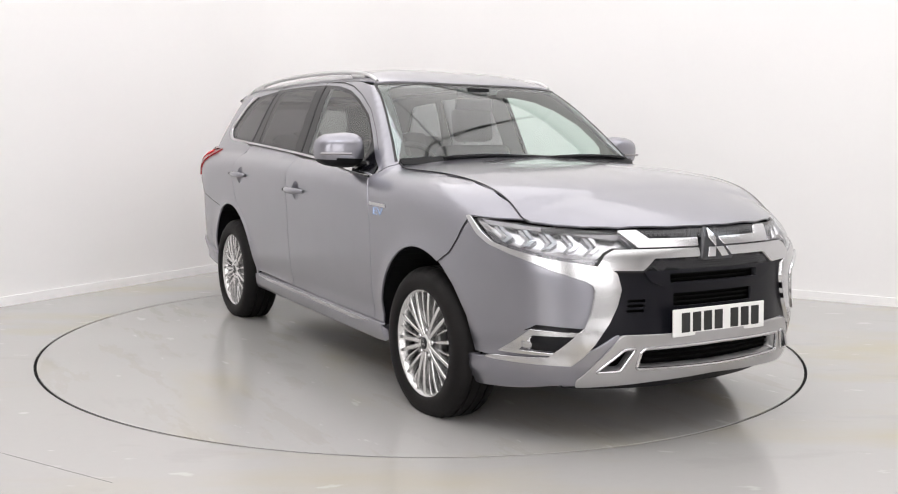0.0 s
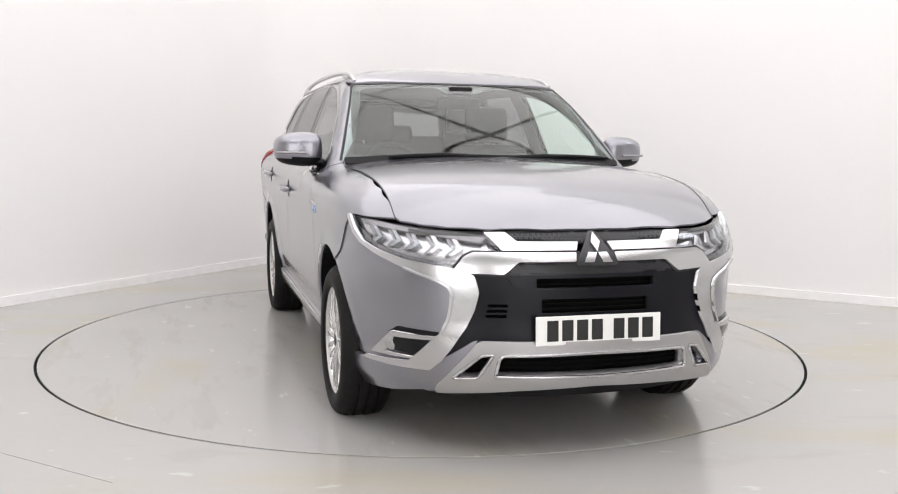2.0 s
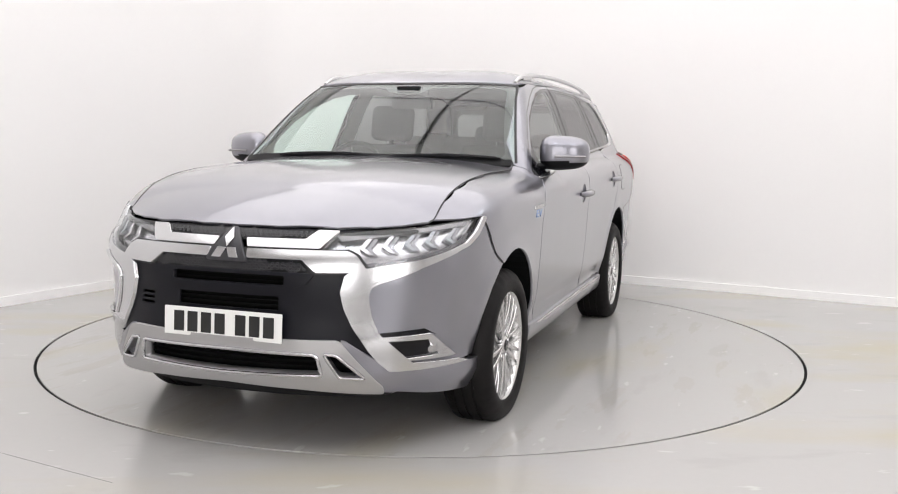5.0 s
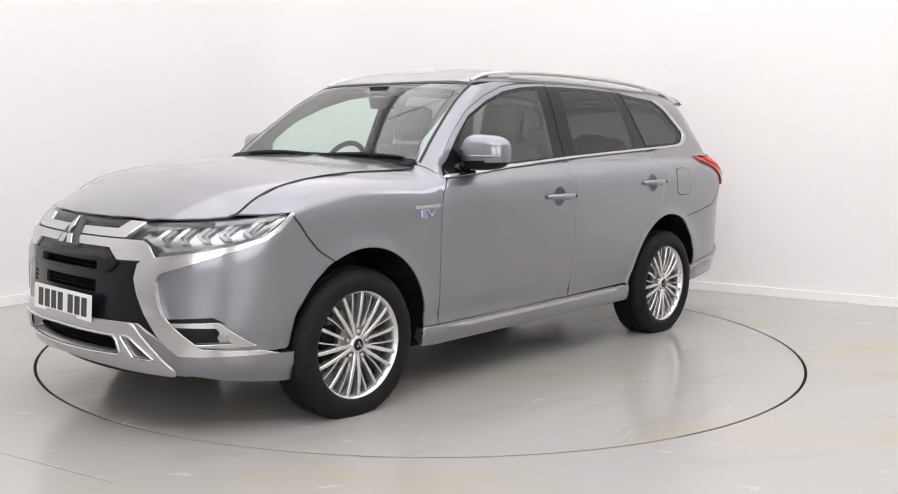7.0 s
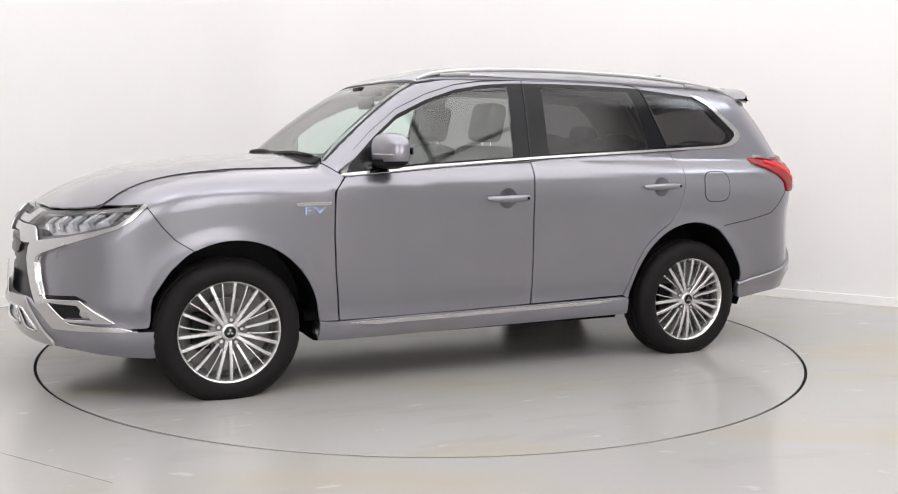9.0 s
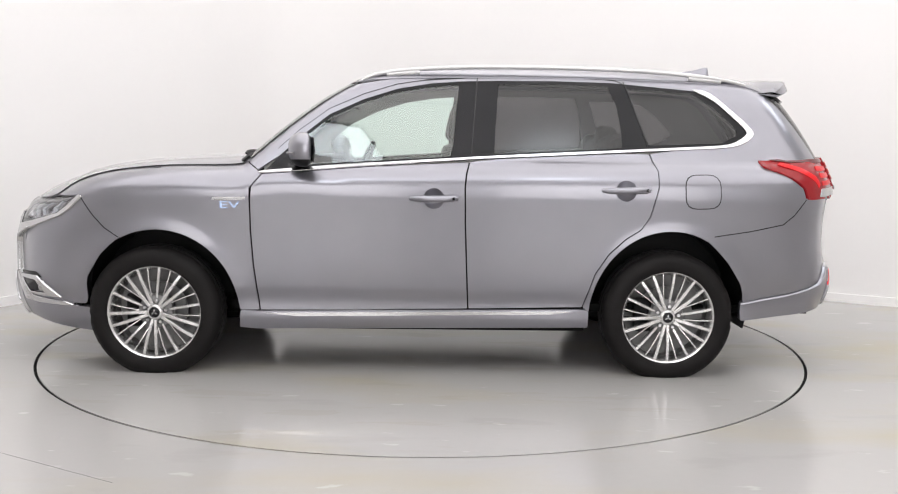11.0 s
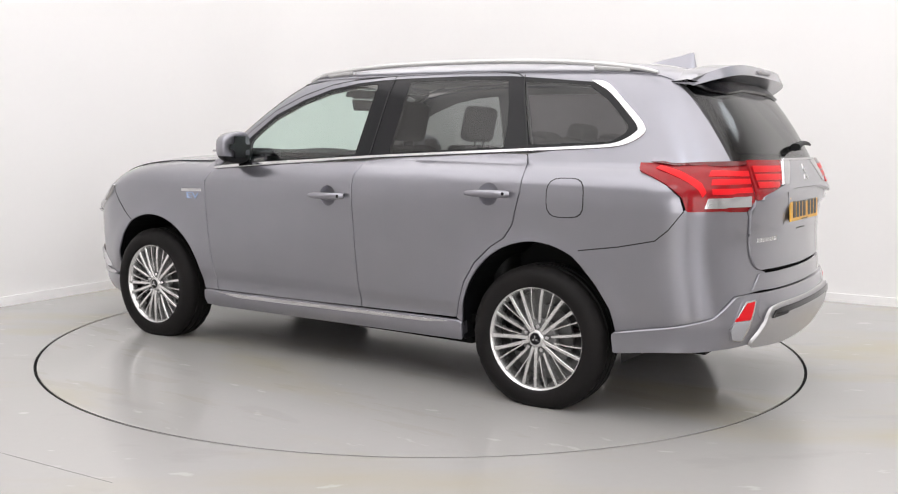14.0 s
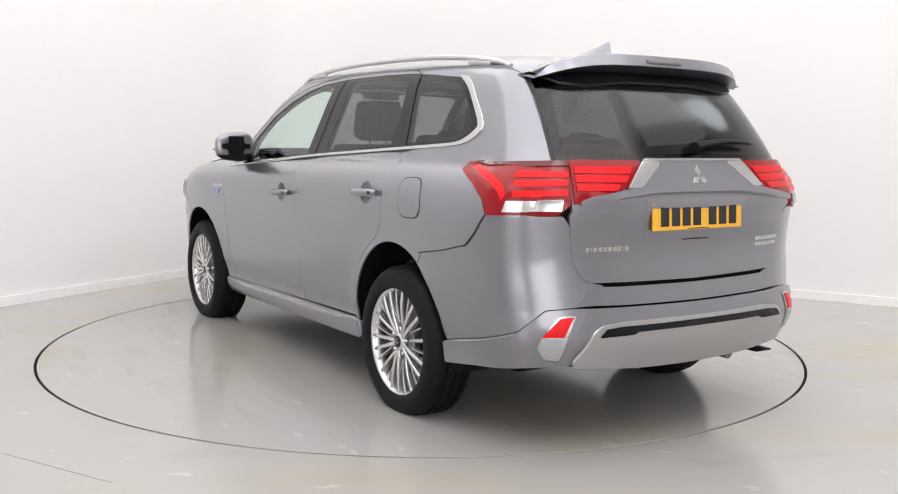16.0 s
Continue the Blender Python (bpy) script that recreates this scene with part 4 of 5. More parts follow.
# fog lamps
patch("fog_housing", [(-0.715, 0.468), (-0.548, 0.474), (-0.500, 0.408), (-0.640, 0.402)], "front_corner", BLACK_TRIM, car, "black fog lamp recess", lift=0.008, depth=0.01, rounding=0.008, mirror=True)
patch("fog_frame", [(-0.735, 0.482), (-0.530, 0.488), (-0.405, 0.382), (-0.640, 0.388), (-0.640, 0.396), (-0.488, 0.399), (-0.540, 0.466), (-0.718, 0.468)], "front_corner", CHROME, car, "chrome fog lamp frame", lift=0.014, depth=0.02, step=0.018, rounding=0.004, dome=0.003, mirror=True)
patch("fog_brow", [(-0.765, 0.496), (-0.55, 0.506), (-0.50, 0.478), (-0.53, 0.488), (-0.735, 0.482)], "front_corner", BLACK_TRIM, car, lift=0.003, depth=0.01, rounding=0.003, mirror=True)
for fs in (1, -1):
    bm = lathe([(0.0, 0.016), (0.02, 0.014), (0.030, 0.008), (0.034, 0.0), (0.036, -0.02)], 24, "y", pose(1.962, fs * 0.739, 0.436, 0, 0, -fs * 52 + (180 if fs < 0 else 0)))
    part("fog_lamp", bm, REFLECTOR, car, "round fog lamp", smooth=True)
patch("washer_cover", [(-0.735, 0.672), (-0.725, 0.700), (-0.660, 0.712), (-0.645, 0.705), (-0.650, 0.676), (-0.665, 0.666)], "front_corner", PAINT, car, "washer jet cover", lift=-0.001, depth=0.003, rounding=0.01, mirror=True)

# front skid plate
SKID_HOLE = both([(0.0, 0.428), (0.366, 0.424), (0.381, 0.413), (0.392, 0.344), (0.0, 0.338)])
S_HOLE = [(0.402, 0.428), (0.446, 0.424), (0.537, 0.332), (0.450, 0.338)]
patch("front_skid", both([(0.0, 0.470), (0.447, 0.473), (0.467, 0.462), (0.590, 0.290), (0.585, 0.268), (0.30, 0.288), (0.0, 0.298)]), "front", SATIN, car, "satin silver front skid plate", lift=0.024, depth=0.05, rounding=0.012, dome=0.004,
      holes=[SKID_HOLE, S_HOLE, [(-y, z) for y, z in S_HOLE]])
patch("skid_paint", [(0.46, 0.475), (0.478, 0.470), (0.64, 0.350), (0.665, 0.335), (0.62, 0.262), (0.575, 0.268)], "front", PAINT, car, "silver-grey bumper corner", lift=0.012, depth=0.04, mirror=True, rounding=0.006)


def edge_bead(name, loop, view, lift, radius, mat, closed=True):
    """A rounded bright bead along an outline."""
    fine = dense(loop, 0.02, 0.012) if closed else [np.array(q) for q in loop]
    p, n = to_body(fine, view)
    part(name, tube([tuple(q) for q in p + n * lift], radius, closed=closed, sides=8), mat, car, "bright silver bead", smooth=True)


edge_bead("skid_bead", SKID_HOLE, "front", 0.028, 0.0075, CHROME)
edge_bead("skid_bead", S_HOLE, "front", 0.028, 0.0065, CHROME)
edge_bead("skid_bead", [(-y, z) for y, z in S_HOLE], "front", 0.028, 0.0065, CHROME)
for zz in (0.362, 0.384, 0.405):
    patch("grille_slat", [(-0.38, zz), (0.38, zz), (0.38, zz + 0.004), (-0.38, zz + 0.004)], "front", SHELL, car, lift=-0.012, depth=0.02, rounding=0)
# black sheet stands in for the shade inside the grille openings
patch("grille_shade_sheet", both([(0.0, 0.885), (0.55, 0.885), (0.70, 0.85), (0.74, 0.60), (0.70, 0.30), (0.0, 0.27)]), "front", SHELL, car, "black sheet standing in for shade behind the grille", lift=-0.05, depth=0.0)
# shadow under the front lip, put in as a set-back black sheet
patch("lip_shadow", both([(0.0, 0.300), (0.60, 0.285), (0.66, 0.25), (0.60, 0.215), (0.0, 0.21)]), "front", DARK_PLASTIC, car, "black sheet for the shadow under the lip", lift=-0.03, depth=0.02)


def number_plate(name, view, z0, z1, mat, label, x, tilt):
    """A number plate with plain bars in place of its characters."""
    s = 1 if view == "front" else -1
    m = pose(x, 0, (z0 + z1) / 2, 0, tilt, 0 if s > 0 else 180)
    bm = bmesh.new()
    box(bm, -0.006, 0.0, -0.26, 0.26, -0.0555, 0.0555, 0.003, 2)
    ob = part(name, bm, mat, car, label)
    ob.matrix_local = m
    y = -0.215
    for k in range(7):
        wide = 0.050
        if k == 4:
            y += 0.030
        bm = bmesh.new()
        box(bm, 0.0, 0.0015, y, y + wide - 0.004, -0.0395, 0.0395, 0.001, 1)
        part("plate_bar", bm, INK, ob)
        y += wide + 0.011
    bm = bmesh.new()
    box(bm, 0.0, 0.001, -0.06, 0.06, -0.0525, -0.049)
    part("maker_strip", bm, LAMP_DARK, ob)
    return ob


number_plate("front_number_plate", "front", 0.460, 0.571, PLATE_WHITE, "white front number plate with black bars", 2.272, -3)
number_plate("rear_number_plate", "back", 0.878, 0.989, PLATE_YELLOW, "yellow rear number plate with black bars", -2.298, -3)

# tail lamps
TAIL_OUT = [(0.522, 1.104), (0.552, 1.134), (0.75, 1.143), (0.942, 1.149), (0.955, 0.990), (0.915, 0.953), (0.638, 0.943), (0.624, 1.000), (0.584, 1.050)]
for ob in patch("tail_lamp", TAIL_OUT, "rear_corner", RED_LENS, car, "red tail lamp", lift=0.010, depth=0.03, rounding=0.010, dome=0.006, mirror=True):
    side = 1 if np.mean([v.co.y for v in ob.data.vertices]) > 0 else -1

    def tail_piece(name, pts, mat, lift, view="rear_corner", label="", depth=0.004):
        piece = patch(name, pts, view, mat, ob, label, lift=lift, depth=depth, step=0.016, rounding=0.003)
        if side < 0:
            for v in piece.data.vertices:
                v.co.y *= -1
            piece.data.flip_normals()
    tail_piece("reverse_lens", [(0.715, 0.998), (0.925, 1.002), (0.918, 0.962), (0.70, 0.958)], REFLECTOR, 0.019, label="clear reversing lens")
    tail_piece("light_blade", [(0.575, 1.108), (0.60, 1.118), (0.645, 1.098), (0.700, 1.055), (0.712, 1.02), (0.695, 1.0), (0.682, 1.03), (0.645, 1.062)], RED_BRIGHT, 0.018, label="bright red light blade")
    for zz in (1.012, 1.048, 1.080):
        tail_piece("light_blade", [(0.735, zz), (0.94, zz + 0.004), (0.94, zz + 0.026), (0.735 + (zz - 1.012) * 0.3, zz + 0.022)], RED_BRIGHT, 0.018)
    tail_piece("lamp_cap", [(0.58, 1.130), (0.75, 1.141), (0.94, 1.147), (0.94, 1.128), (0.75, 1.122), (0.64, 1.118)], RED_DARK, 0.0185)
for ob in patch("tailgate_lamp", [(0.598, 1.148), (0.292, 1.148), (0.375, 1.052), (0.398, 1.040), (0.54, 1.006), (0.622, 0.988)], "back", RED_LENS, tailgate, "red tailgate lamp", lift=0.024, depth=0.03, rounding=0.005, dome=0.005, mirror=True):
    side = 1 if np.mean([v.co.y for v in ob.data.vertices]) > 0 else -1
    for z0, z1, ya, yb in ((1.095, 1.122, 0.345, 0.592), (1.062, 1.088, 0.372, 0.598), (1.030, 1.055, 0.420, 0.602)):
        piece = patch("light_blade", [(ya, z1), (yb, z1), (yb + 0.004, z0), (ya + 0.02, z0)], "back", RED_BRIGHT, ob, "bright red light blade", lift=0.031, depth=0.003, step=0.02, rounding=0.002)
        if side < 0:
            for v in piece.data.vertices:
                v.co.y *= -1
            piece.data.flip_normals()
patch("rear_reflector", [(0.925, 0.553), (0.972, 0.556), (0.940, 0.485), (0.857, 0.485)], "rear_corner", RED_BRIGHT, car, "red bumper reflector", lift=0.022, depth=0.01, step=0.015, rounding=0.004, mirror=True)
patch("rear_fog_lens", [(0.857, 0.482), (0.940, 0.482), (0.912, 0.402), (0.864, 0.408), (0.842, 0.446)], "rear_corner", LAMP_WHITE, car, "clear bumper lamp", lift=0.022, depth=0.01, step=0.015, rounding=0.006, mirror=True)
patch("lamp_bezel", [(0.846, 0.445), (0.866, 0.492), (0.916, 0.560), (0.984, 0.562), (0.952, 0.480), (0.922, 0.396), (0.868, 0.400)], "rear_corner", CHROME, car, "bright lamp bezel", lift=0.0195, depth=0.01, step=0.015, rounding=0.012, mirror=True)
patch("reflector_pod", [(0.835, 0.446), (0.90, 0.568), (0.995, 0.570), (0.985, 0.54), (0.925, 0.392), (0.86, 0.395)], "rear_corner", PAINT, car, lift=0.017, depth=0.01, step=0.02, rounding=0.012, mirror=True)

line = [(-1.552, 0.750), (-1.74, 0.780), (-1.904, 0.817), (-1.961, 0.866), (-2.021, 0.946)]
patch("bumper_gap", line + [(x - 0.002, z - 0.005) for x, z in line[::-1]], "side", SEAL, car, lift=0.001, depth=0.002, step=0.02, rounding=0, mirror=True)
line = [(1.700, 0.920), (1.630, 0.820), (1.575, 0.760), (1.50, 0.712)]
patch("bumper_gap", line + [(x + 0.004, z - 0.003) for x, z in line[::-1]], "side", SEAL, car, lift=0.001, depth=0.002, step=0.02, rounding=0, mirror=True)

# sills, trims, handles, flaps
patch("sill", [(0.893, 0.330), (0.797, 0.328), (-0.884, 0.352), (-0.918, 0.345), (-0.918, 0.262), (0.80, 0.238), (0.90, 0.245)], "side", PAINT, car, "silver-grey sill", lift=0.012, depth=0.06, mirror=True)
patch("sill_strip", [(0.775, 0.322), (-0.845, 0.346), (-0.72, 0.328), (0.60, 0.306)], "side", CHROME, car, "bright silver sill strip", lift=0.022, depth=0.01, rounding=0.006, dome=0.003, mirror=True)
patch("flap_gap", [(-1.387, 1.064), (-1.572, 1.068), (-1.580, 0.892), (-1.394, 0.886)], "side", SEAL, car, lift=0.0006, depth=0.001, rounding=0.062)
patch("fuel_flap", [(-1.392, 1.059), (-1.567, 1.063), (-1.575, 0.897), (-1.399, 0.891)], "side", PAINT, car, "round-cornered fuel flap", lift=0.0022, depth=0.003, rounding=0.06)


def handle(cx, cz):
    """A pull handle over a hollow bowl in the door skin."""
    rings, turns = 7, 28
    flat = [(cx + 0.056 * (1 - k / rings) * math.cos(2 * math.pi * i / turns), cz + 0.056 * (1 - k / rings) * math.sin(2 * math.pi * i / turns)) for k in range(rings) for i in range(turns)]
    p, n = to_body(flat, "side")
    sink = np.repeat([0.003 + 0.016 * (1 - (1 - k / rings) ** 2.6) for k in range(rings)], turns)
    p = p - n * sink[:, None]
    faces = [(k * turns + i, k * turns + (i + 1) % turns, (k + 1) * turns + (i + 1) % turns, (k + 1) * turns + i) for k in range(rings - 1) for i in range(turns)]
    faces.append(tuple((rings - 1) * turns + i for i in range(turns)))
    h, hn = to_body([(cx + 0.122, cz), (cx + 0.10, cz), (cx + 0.06, cz), (cx, cz + 0.001), (cx - 0.06, cz + 0.002), (cx - 0.10, cz + 0.003), (cx - 0.118, cz + 0.003)], "side")
    offs, rad = (0.006, 0.016, 0.028, 0.034, 0.032, 0.020, 0.010), [0.010, 0.015, 0.018, 0.0195, 0.019, 0.018, 0.014]
    for s in (1, -1):
        flip = np.array((1, s, 1))
        mesh_object("handle_cup", p * flip, [f[::-s] for f in faces], PAINT, car, "hollow handle bowl")
        bm = tube([(q + m * o) * flip for q, m, o in zip(h, hn, offs)], rad, sides=12, flat=0.92)
        part("door_handle", bm, PAINT, car, "silver-grey door handle", smooth=True)
        e, en = to_body([(cx - 0.100, cz + 0.003)], "side")
        key = (e[0] + en[0] * 0.040) * flip
        bm = bmesh.new()
        box(bm, key[0] - 0.006, key[0] + 0.006, key[1] - 0.003, key[1] + 0.003, key[2] - 0.007, key[2] + 0.007, 0.002)
        part("touch_button", bm, BLACK_TRIM, car, "small black touch button")


for spot in HANDLES:
    handle(*spot)
for s in (1, -1):
    b = patch("wing_badge", [(1.022, 0.906), (0.852, 0.911), (0.852, 0.926), (1.022, 0.922)], "side", CHROME, car, "small chrome wing badge", lift=0.004, depth=0.004, step=0.02, rounding=0.004)
    if s < 0:
        for v in b.data.vertices:
            v.co.y *= -1
        b.data.flip_normals()
    q, n = to_body([(0.935, 0.885)], "side")
    lettering("EV", 0.052, BADGE_BLUE, pose(q[0][0], s * (q[0][1] + 0.001), 0.866, 90, 0, 180 if s > 0 else 0), b)
y = 0.55
for k in range(10):
    w = 0.006 if k in (1, 8) else 0.016
    patch("badge_bar", [(y, 0.822), (y - w, 0.822), (y - w, 0.804), (y, 0.804)], "back", CHROME, tailgate, "small chrome badge bar", lift=0.009, depth=0.004, step=0.02, rounding=0)
    y -= w + 0.006
for z0, k, y0 in ((0.828, 7, -0.40), (0.802, 5, -0.40)):
    y = y0
    for j in range(k):
        w = 0.020 if k == 7 else 0.028
        patch("badge_bar", [(y, z0), (y - w, z0), (y - w, z0 - 0.016), (y, z0 - 0.016)], "back", CHROME, tailgate, "small chrome badge bar", lift=0.009, depth=0.004, step=0.03, rounding=0)
        y -= w + 0.006
lozenges(0.0, 1.078, 0.046, "back", 0.036, tailgate)


# roof rails, spoiler, aerial, mirrors, wipers
for s in (1, -1):
    xs = np.linspace(0.285, -1.77, 48)
    p, n = to_body([(x, 0.578) for x in xs], "top")
    pts, rad = [], []
    for i, q in enumerate(p):
        e = 1 - abs(2 * i / 47 - 1) ** 3
        pts.append((q[0], s * q[1], q[2] + 0.006 + 0.040 * e))
        rad.append(0.010 + 0.003 * min(1, 2 * e))
    part("roof_rail", tube(pts, rad, sides=12, flat=0.95), RAIL, car, "satin silver roof rail", smooth=True)
    for i0, i1 in ((3, 7), (40, 44)):
        foot = [(pts[i][0], pts[i][1], (pts[i][2] + p[i][2]) / 2) for i in range(i0, i1 + 1)]
        part("rail_foot", tube(foot, [0.012] * len(foot), sides=10, flat=1.2), RAIL, car, "satin silver rail foot", smooth=True)


def make_spoiler():
    """A roof spoiler with a swept trailing edge and turned-down ends."""
    bm = bmesh.new()
    rows = []
    for i in range(25):
        v = -1 + i / 12
        y = 0.595 * v
        drop = 0.055 * abs(v) ** 5 + 0.012 * v * v
        lead = (-1.80 + 0.07 * (1 - v * v), y, 1.572 - 0.075 * abs(v) ** 4)
        mid = (-1.95 + 0.03 * (1 - v * v), y, 1.590 - drop - 0.03 * abs(v) ** 6)
        trail = (-2.050 - 0.01 * (1 - v * v) + 0.13 * abs(v) ** 6, y, 1.588 - drop - 0.02 * abs(v) ** 6)
        low = (-2.078 + 0.14 * abs(v) ** 6, y, 1.541 - drop)
        back = (-1.93, y, 1.500 - 0.02 * abs(v) ** 4)
        rows.append([bm.verts.new(c) for c in (lead, mid, trail, low, back)])
    for p, q in zip(rows, rows[1:]):
        for k in range(4):
            bm.faces.new((p[k], p[k + 1], q[k + 1], q[k]))
    bm.faces.new(rows[0])
    bm.faces.new(rows[-1][::-1])
    bmesh.ops.recalc_face_normals(bm, faces=bm.faces)
    ob = part("spoiler", bm, PAINT, car, "silver-grey roof spoiler", smooth=True)
    ob.modifiers.new("edges", "BEVEL").width = 0.006
    ob.modifiers["edges"].segments = 2
    bm = bmesh.new()
    box(bm, -2.080, -2.055, -0.10, 0.10, 1.555, 1.568, 0.003)
    part("brake_light", bm, LAMP_MID, ob, "grey-lensed high brake light")
    # shade below the spoiler, put in as a black sheet on the body
    patch("spoiler_shade", both([(0.0, 1.515), (0.56, 1.49), (0.50, 1.455), (0.40, 1.447), (0.20, 1.468), (0.0, 1.470)]), "back", BLACK_TRIM, car, "black sheet for the shade under the spoiler", lift=0.012, depth=0.05)


make_spoiler()
bm = bmesh.new()
fin = []
for x, zt, w in ((-1.43, 1.605, 0.012), (-1.50, 1.628, 0.026), (-1.575, 1.646, 0.030), (-1.65, 1.658, 0.026), (-1.705, 1.673, 0.014), (-1.728, 1.675, 0.010), (-1.745, 1.60, 0.012)):
    fin.append([bm.verts.new((x, yy, zz)) for yy, zz in ((-w - 0.012, 1.585), (-w * 0.5, zt - 0.012), (0, zt), (w * 0.5, zt - 0.012), (w + 0.012, 1.585))])
for p, q in zip(fin, fin[1:]):
    for k in range(4):
        bm.faces.new((p[k], p[k + 1], q[k + 1], q[k]))
bmesh.ops.recalc_face_normals(bm, faces=bm.faces)
part("shark_fin_aerial", bm, PAINT, car, "silver-grey shark-fin aerial", smooth=True)


def make_mirror(s):
    m = Matrix.Diagonal((1, s, 1, 1))

    def shell(name, x0, x1, mat, label, squash, front):
        bm = bmesh.new()
        bmesh.ops.create_uvsphere(bm, u_segments=32, v_segments=20, radius=1)
        for v in bm.verts:
            x, y, z = v.co
            e = 0.66
            f = lambda a, k=e: math.copysign(abs(a) ** k, a)
            v.co = Vector((f(x, 0.8) * (x1 if x > 0 else x0), f(y) * 0.124, f(z) * 0.087))
            v.co.z *= 1 - 0.10 * (v.co.y / 0.122)
            v.co.x -= 0.035 * (v.co.y / 0.122 + 1) * 0.6
        return bm
    bm = shell("mirror", 0.03, 0.085, PAINT, "", 1, 1)
    for f in [f for f in bm.faces if f.calc_center_median().z < -0.045]:
        f.material_index = 1
    bmesh.ops.transform(bm, matrix=m @ pose(0.565, 0.925, 1.168), verts=bm.verts)
    bmesh.ops.recalc_face_normals(bm, faces=bm.faces)
    ob = part("door_mirror", bm, PAINT, car, "silver-grey door mirror with indicator strip", smooth=True)
    ob.data.materials.append(DARK_PLASTIC)
    # glass on the rear face, black: its dark reflection is in the colour
    bm = bmesh.new()
    box(bm, -0.006, 0.0, -0.098, 0.098, -0.060, 0.060)
    bmesh.ops.bevel(bm, geom=[e for e in bm.edges if abs(e.verts[0].co.x - e.verts[1].co.x) > 0.003], offset=0.045, segments=5, affect="EDGES")
    bmesh.ops.transform(bm, matrix=m @ pose(0.512, 0.925, 1.17, 0, 0, 14), verts=bm.verts)
    bmesh.ops.recalc_face_normals(bm, faces=bm.faces)
    part("mirror_glass", bm, BLACK_TRIM, ob, "mirror glass, dark reflection put into its black")
    pts = [m @ Vector((0.565 + 0.087 - 0.035 * (t + 1) * 0.6 - 0.03 * max(0, t) ** 4, 0.925 + 0.122 * t, 1.150)) for t in np.linspace(-0.25, 0.93, 9)]
    part("indicator_strip", tube(pts, 0.009, sides=6, flat=0.8), LAMP_MID, ob, "clear indicator strip", smooth=True)
    arm = [m @ Vector(c) for c in ((0.60, 0.76, 1.085), (0.59, 0.80, 1.098), (0.575, 0.86, 1.105), (0.565, 0.93, 1.105))]
    part("mirror_arm", tube(arm, [0.034, 0.030, 0.028, 0.030], sides=10, flat=0.7), DARK_PLASTIC, ob, "black mirror arm", smooth=True)


for s in (1, -1):
    make_mirror(s)
for ya, yb, xa in ((0.10, 0.68, 0.885), (-0.52, 0.05, 0.93)):
    pts = []
    for k in range(12):
        y = ya + (yb - ya) * k / 11
        q, n = to_body([(y, 1.122 + 0.012 * math.sin(k / 11 * 3.1))], "front", 1.5, glasshouse)
        pts.append(q[0] + n[0] * 0.022)
    w = part("windscreen_wiper", tube(pts, [0.006] + [0.010] * 10 + [0.005], sides=6), DARK_PLASTIC, car, "black windscreen wiper", smooth=True)
patch("scuttle", both([(0.0, 1.142), (0.55, 1.134), (0.735, 1.122), (0.735, 1.095), (0.0, 1.10)]), "front", DARK_PLASTIC, car, "black scuttle panel", lift=0.014, depth=0.03, level=glasshouse, start=1.5)
pts = []
for k in range(12):
    y = -0.03 - 0.36 * k / 11
    q, n = to_body([(y, 1.200 + 0.02 * math.sin(k / 11 * 2.6))], "back")
    pts.append(q[0] + n[0] * 0.03)
part("rear_wiper", tube(pts, [0.026, 0.026, 0.022, 0.02, 0.019, 0.018, 0.017, 0.016, 0.014, 0.012, 0.010, 0.006], sides=8, flat=0.7), DARK_PLASTIC, car, "black rear wiper", smooth=True)


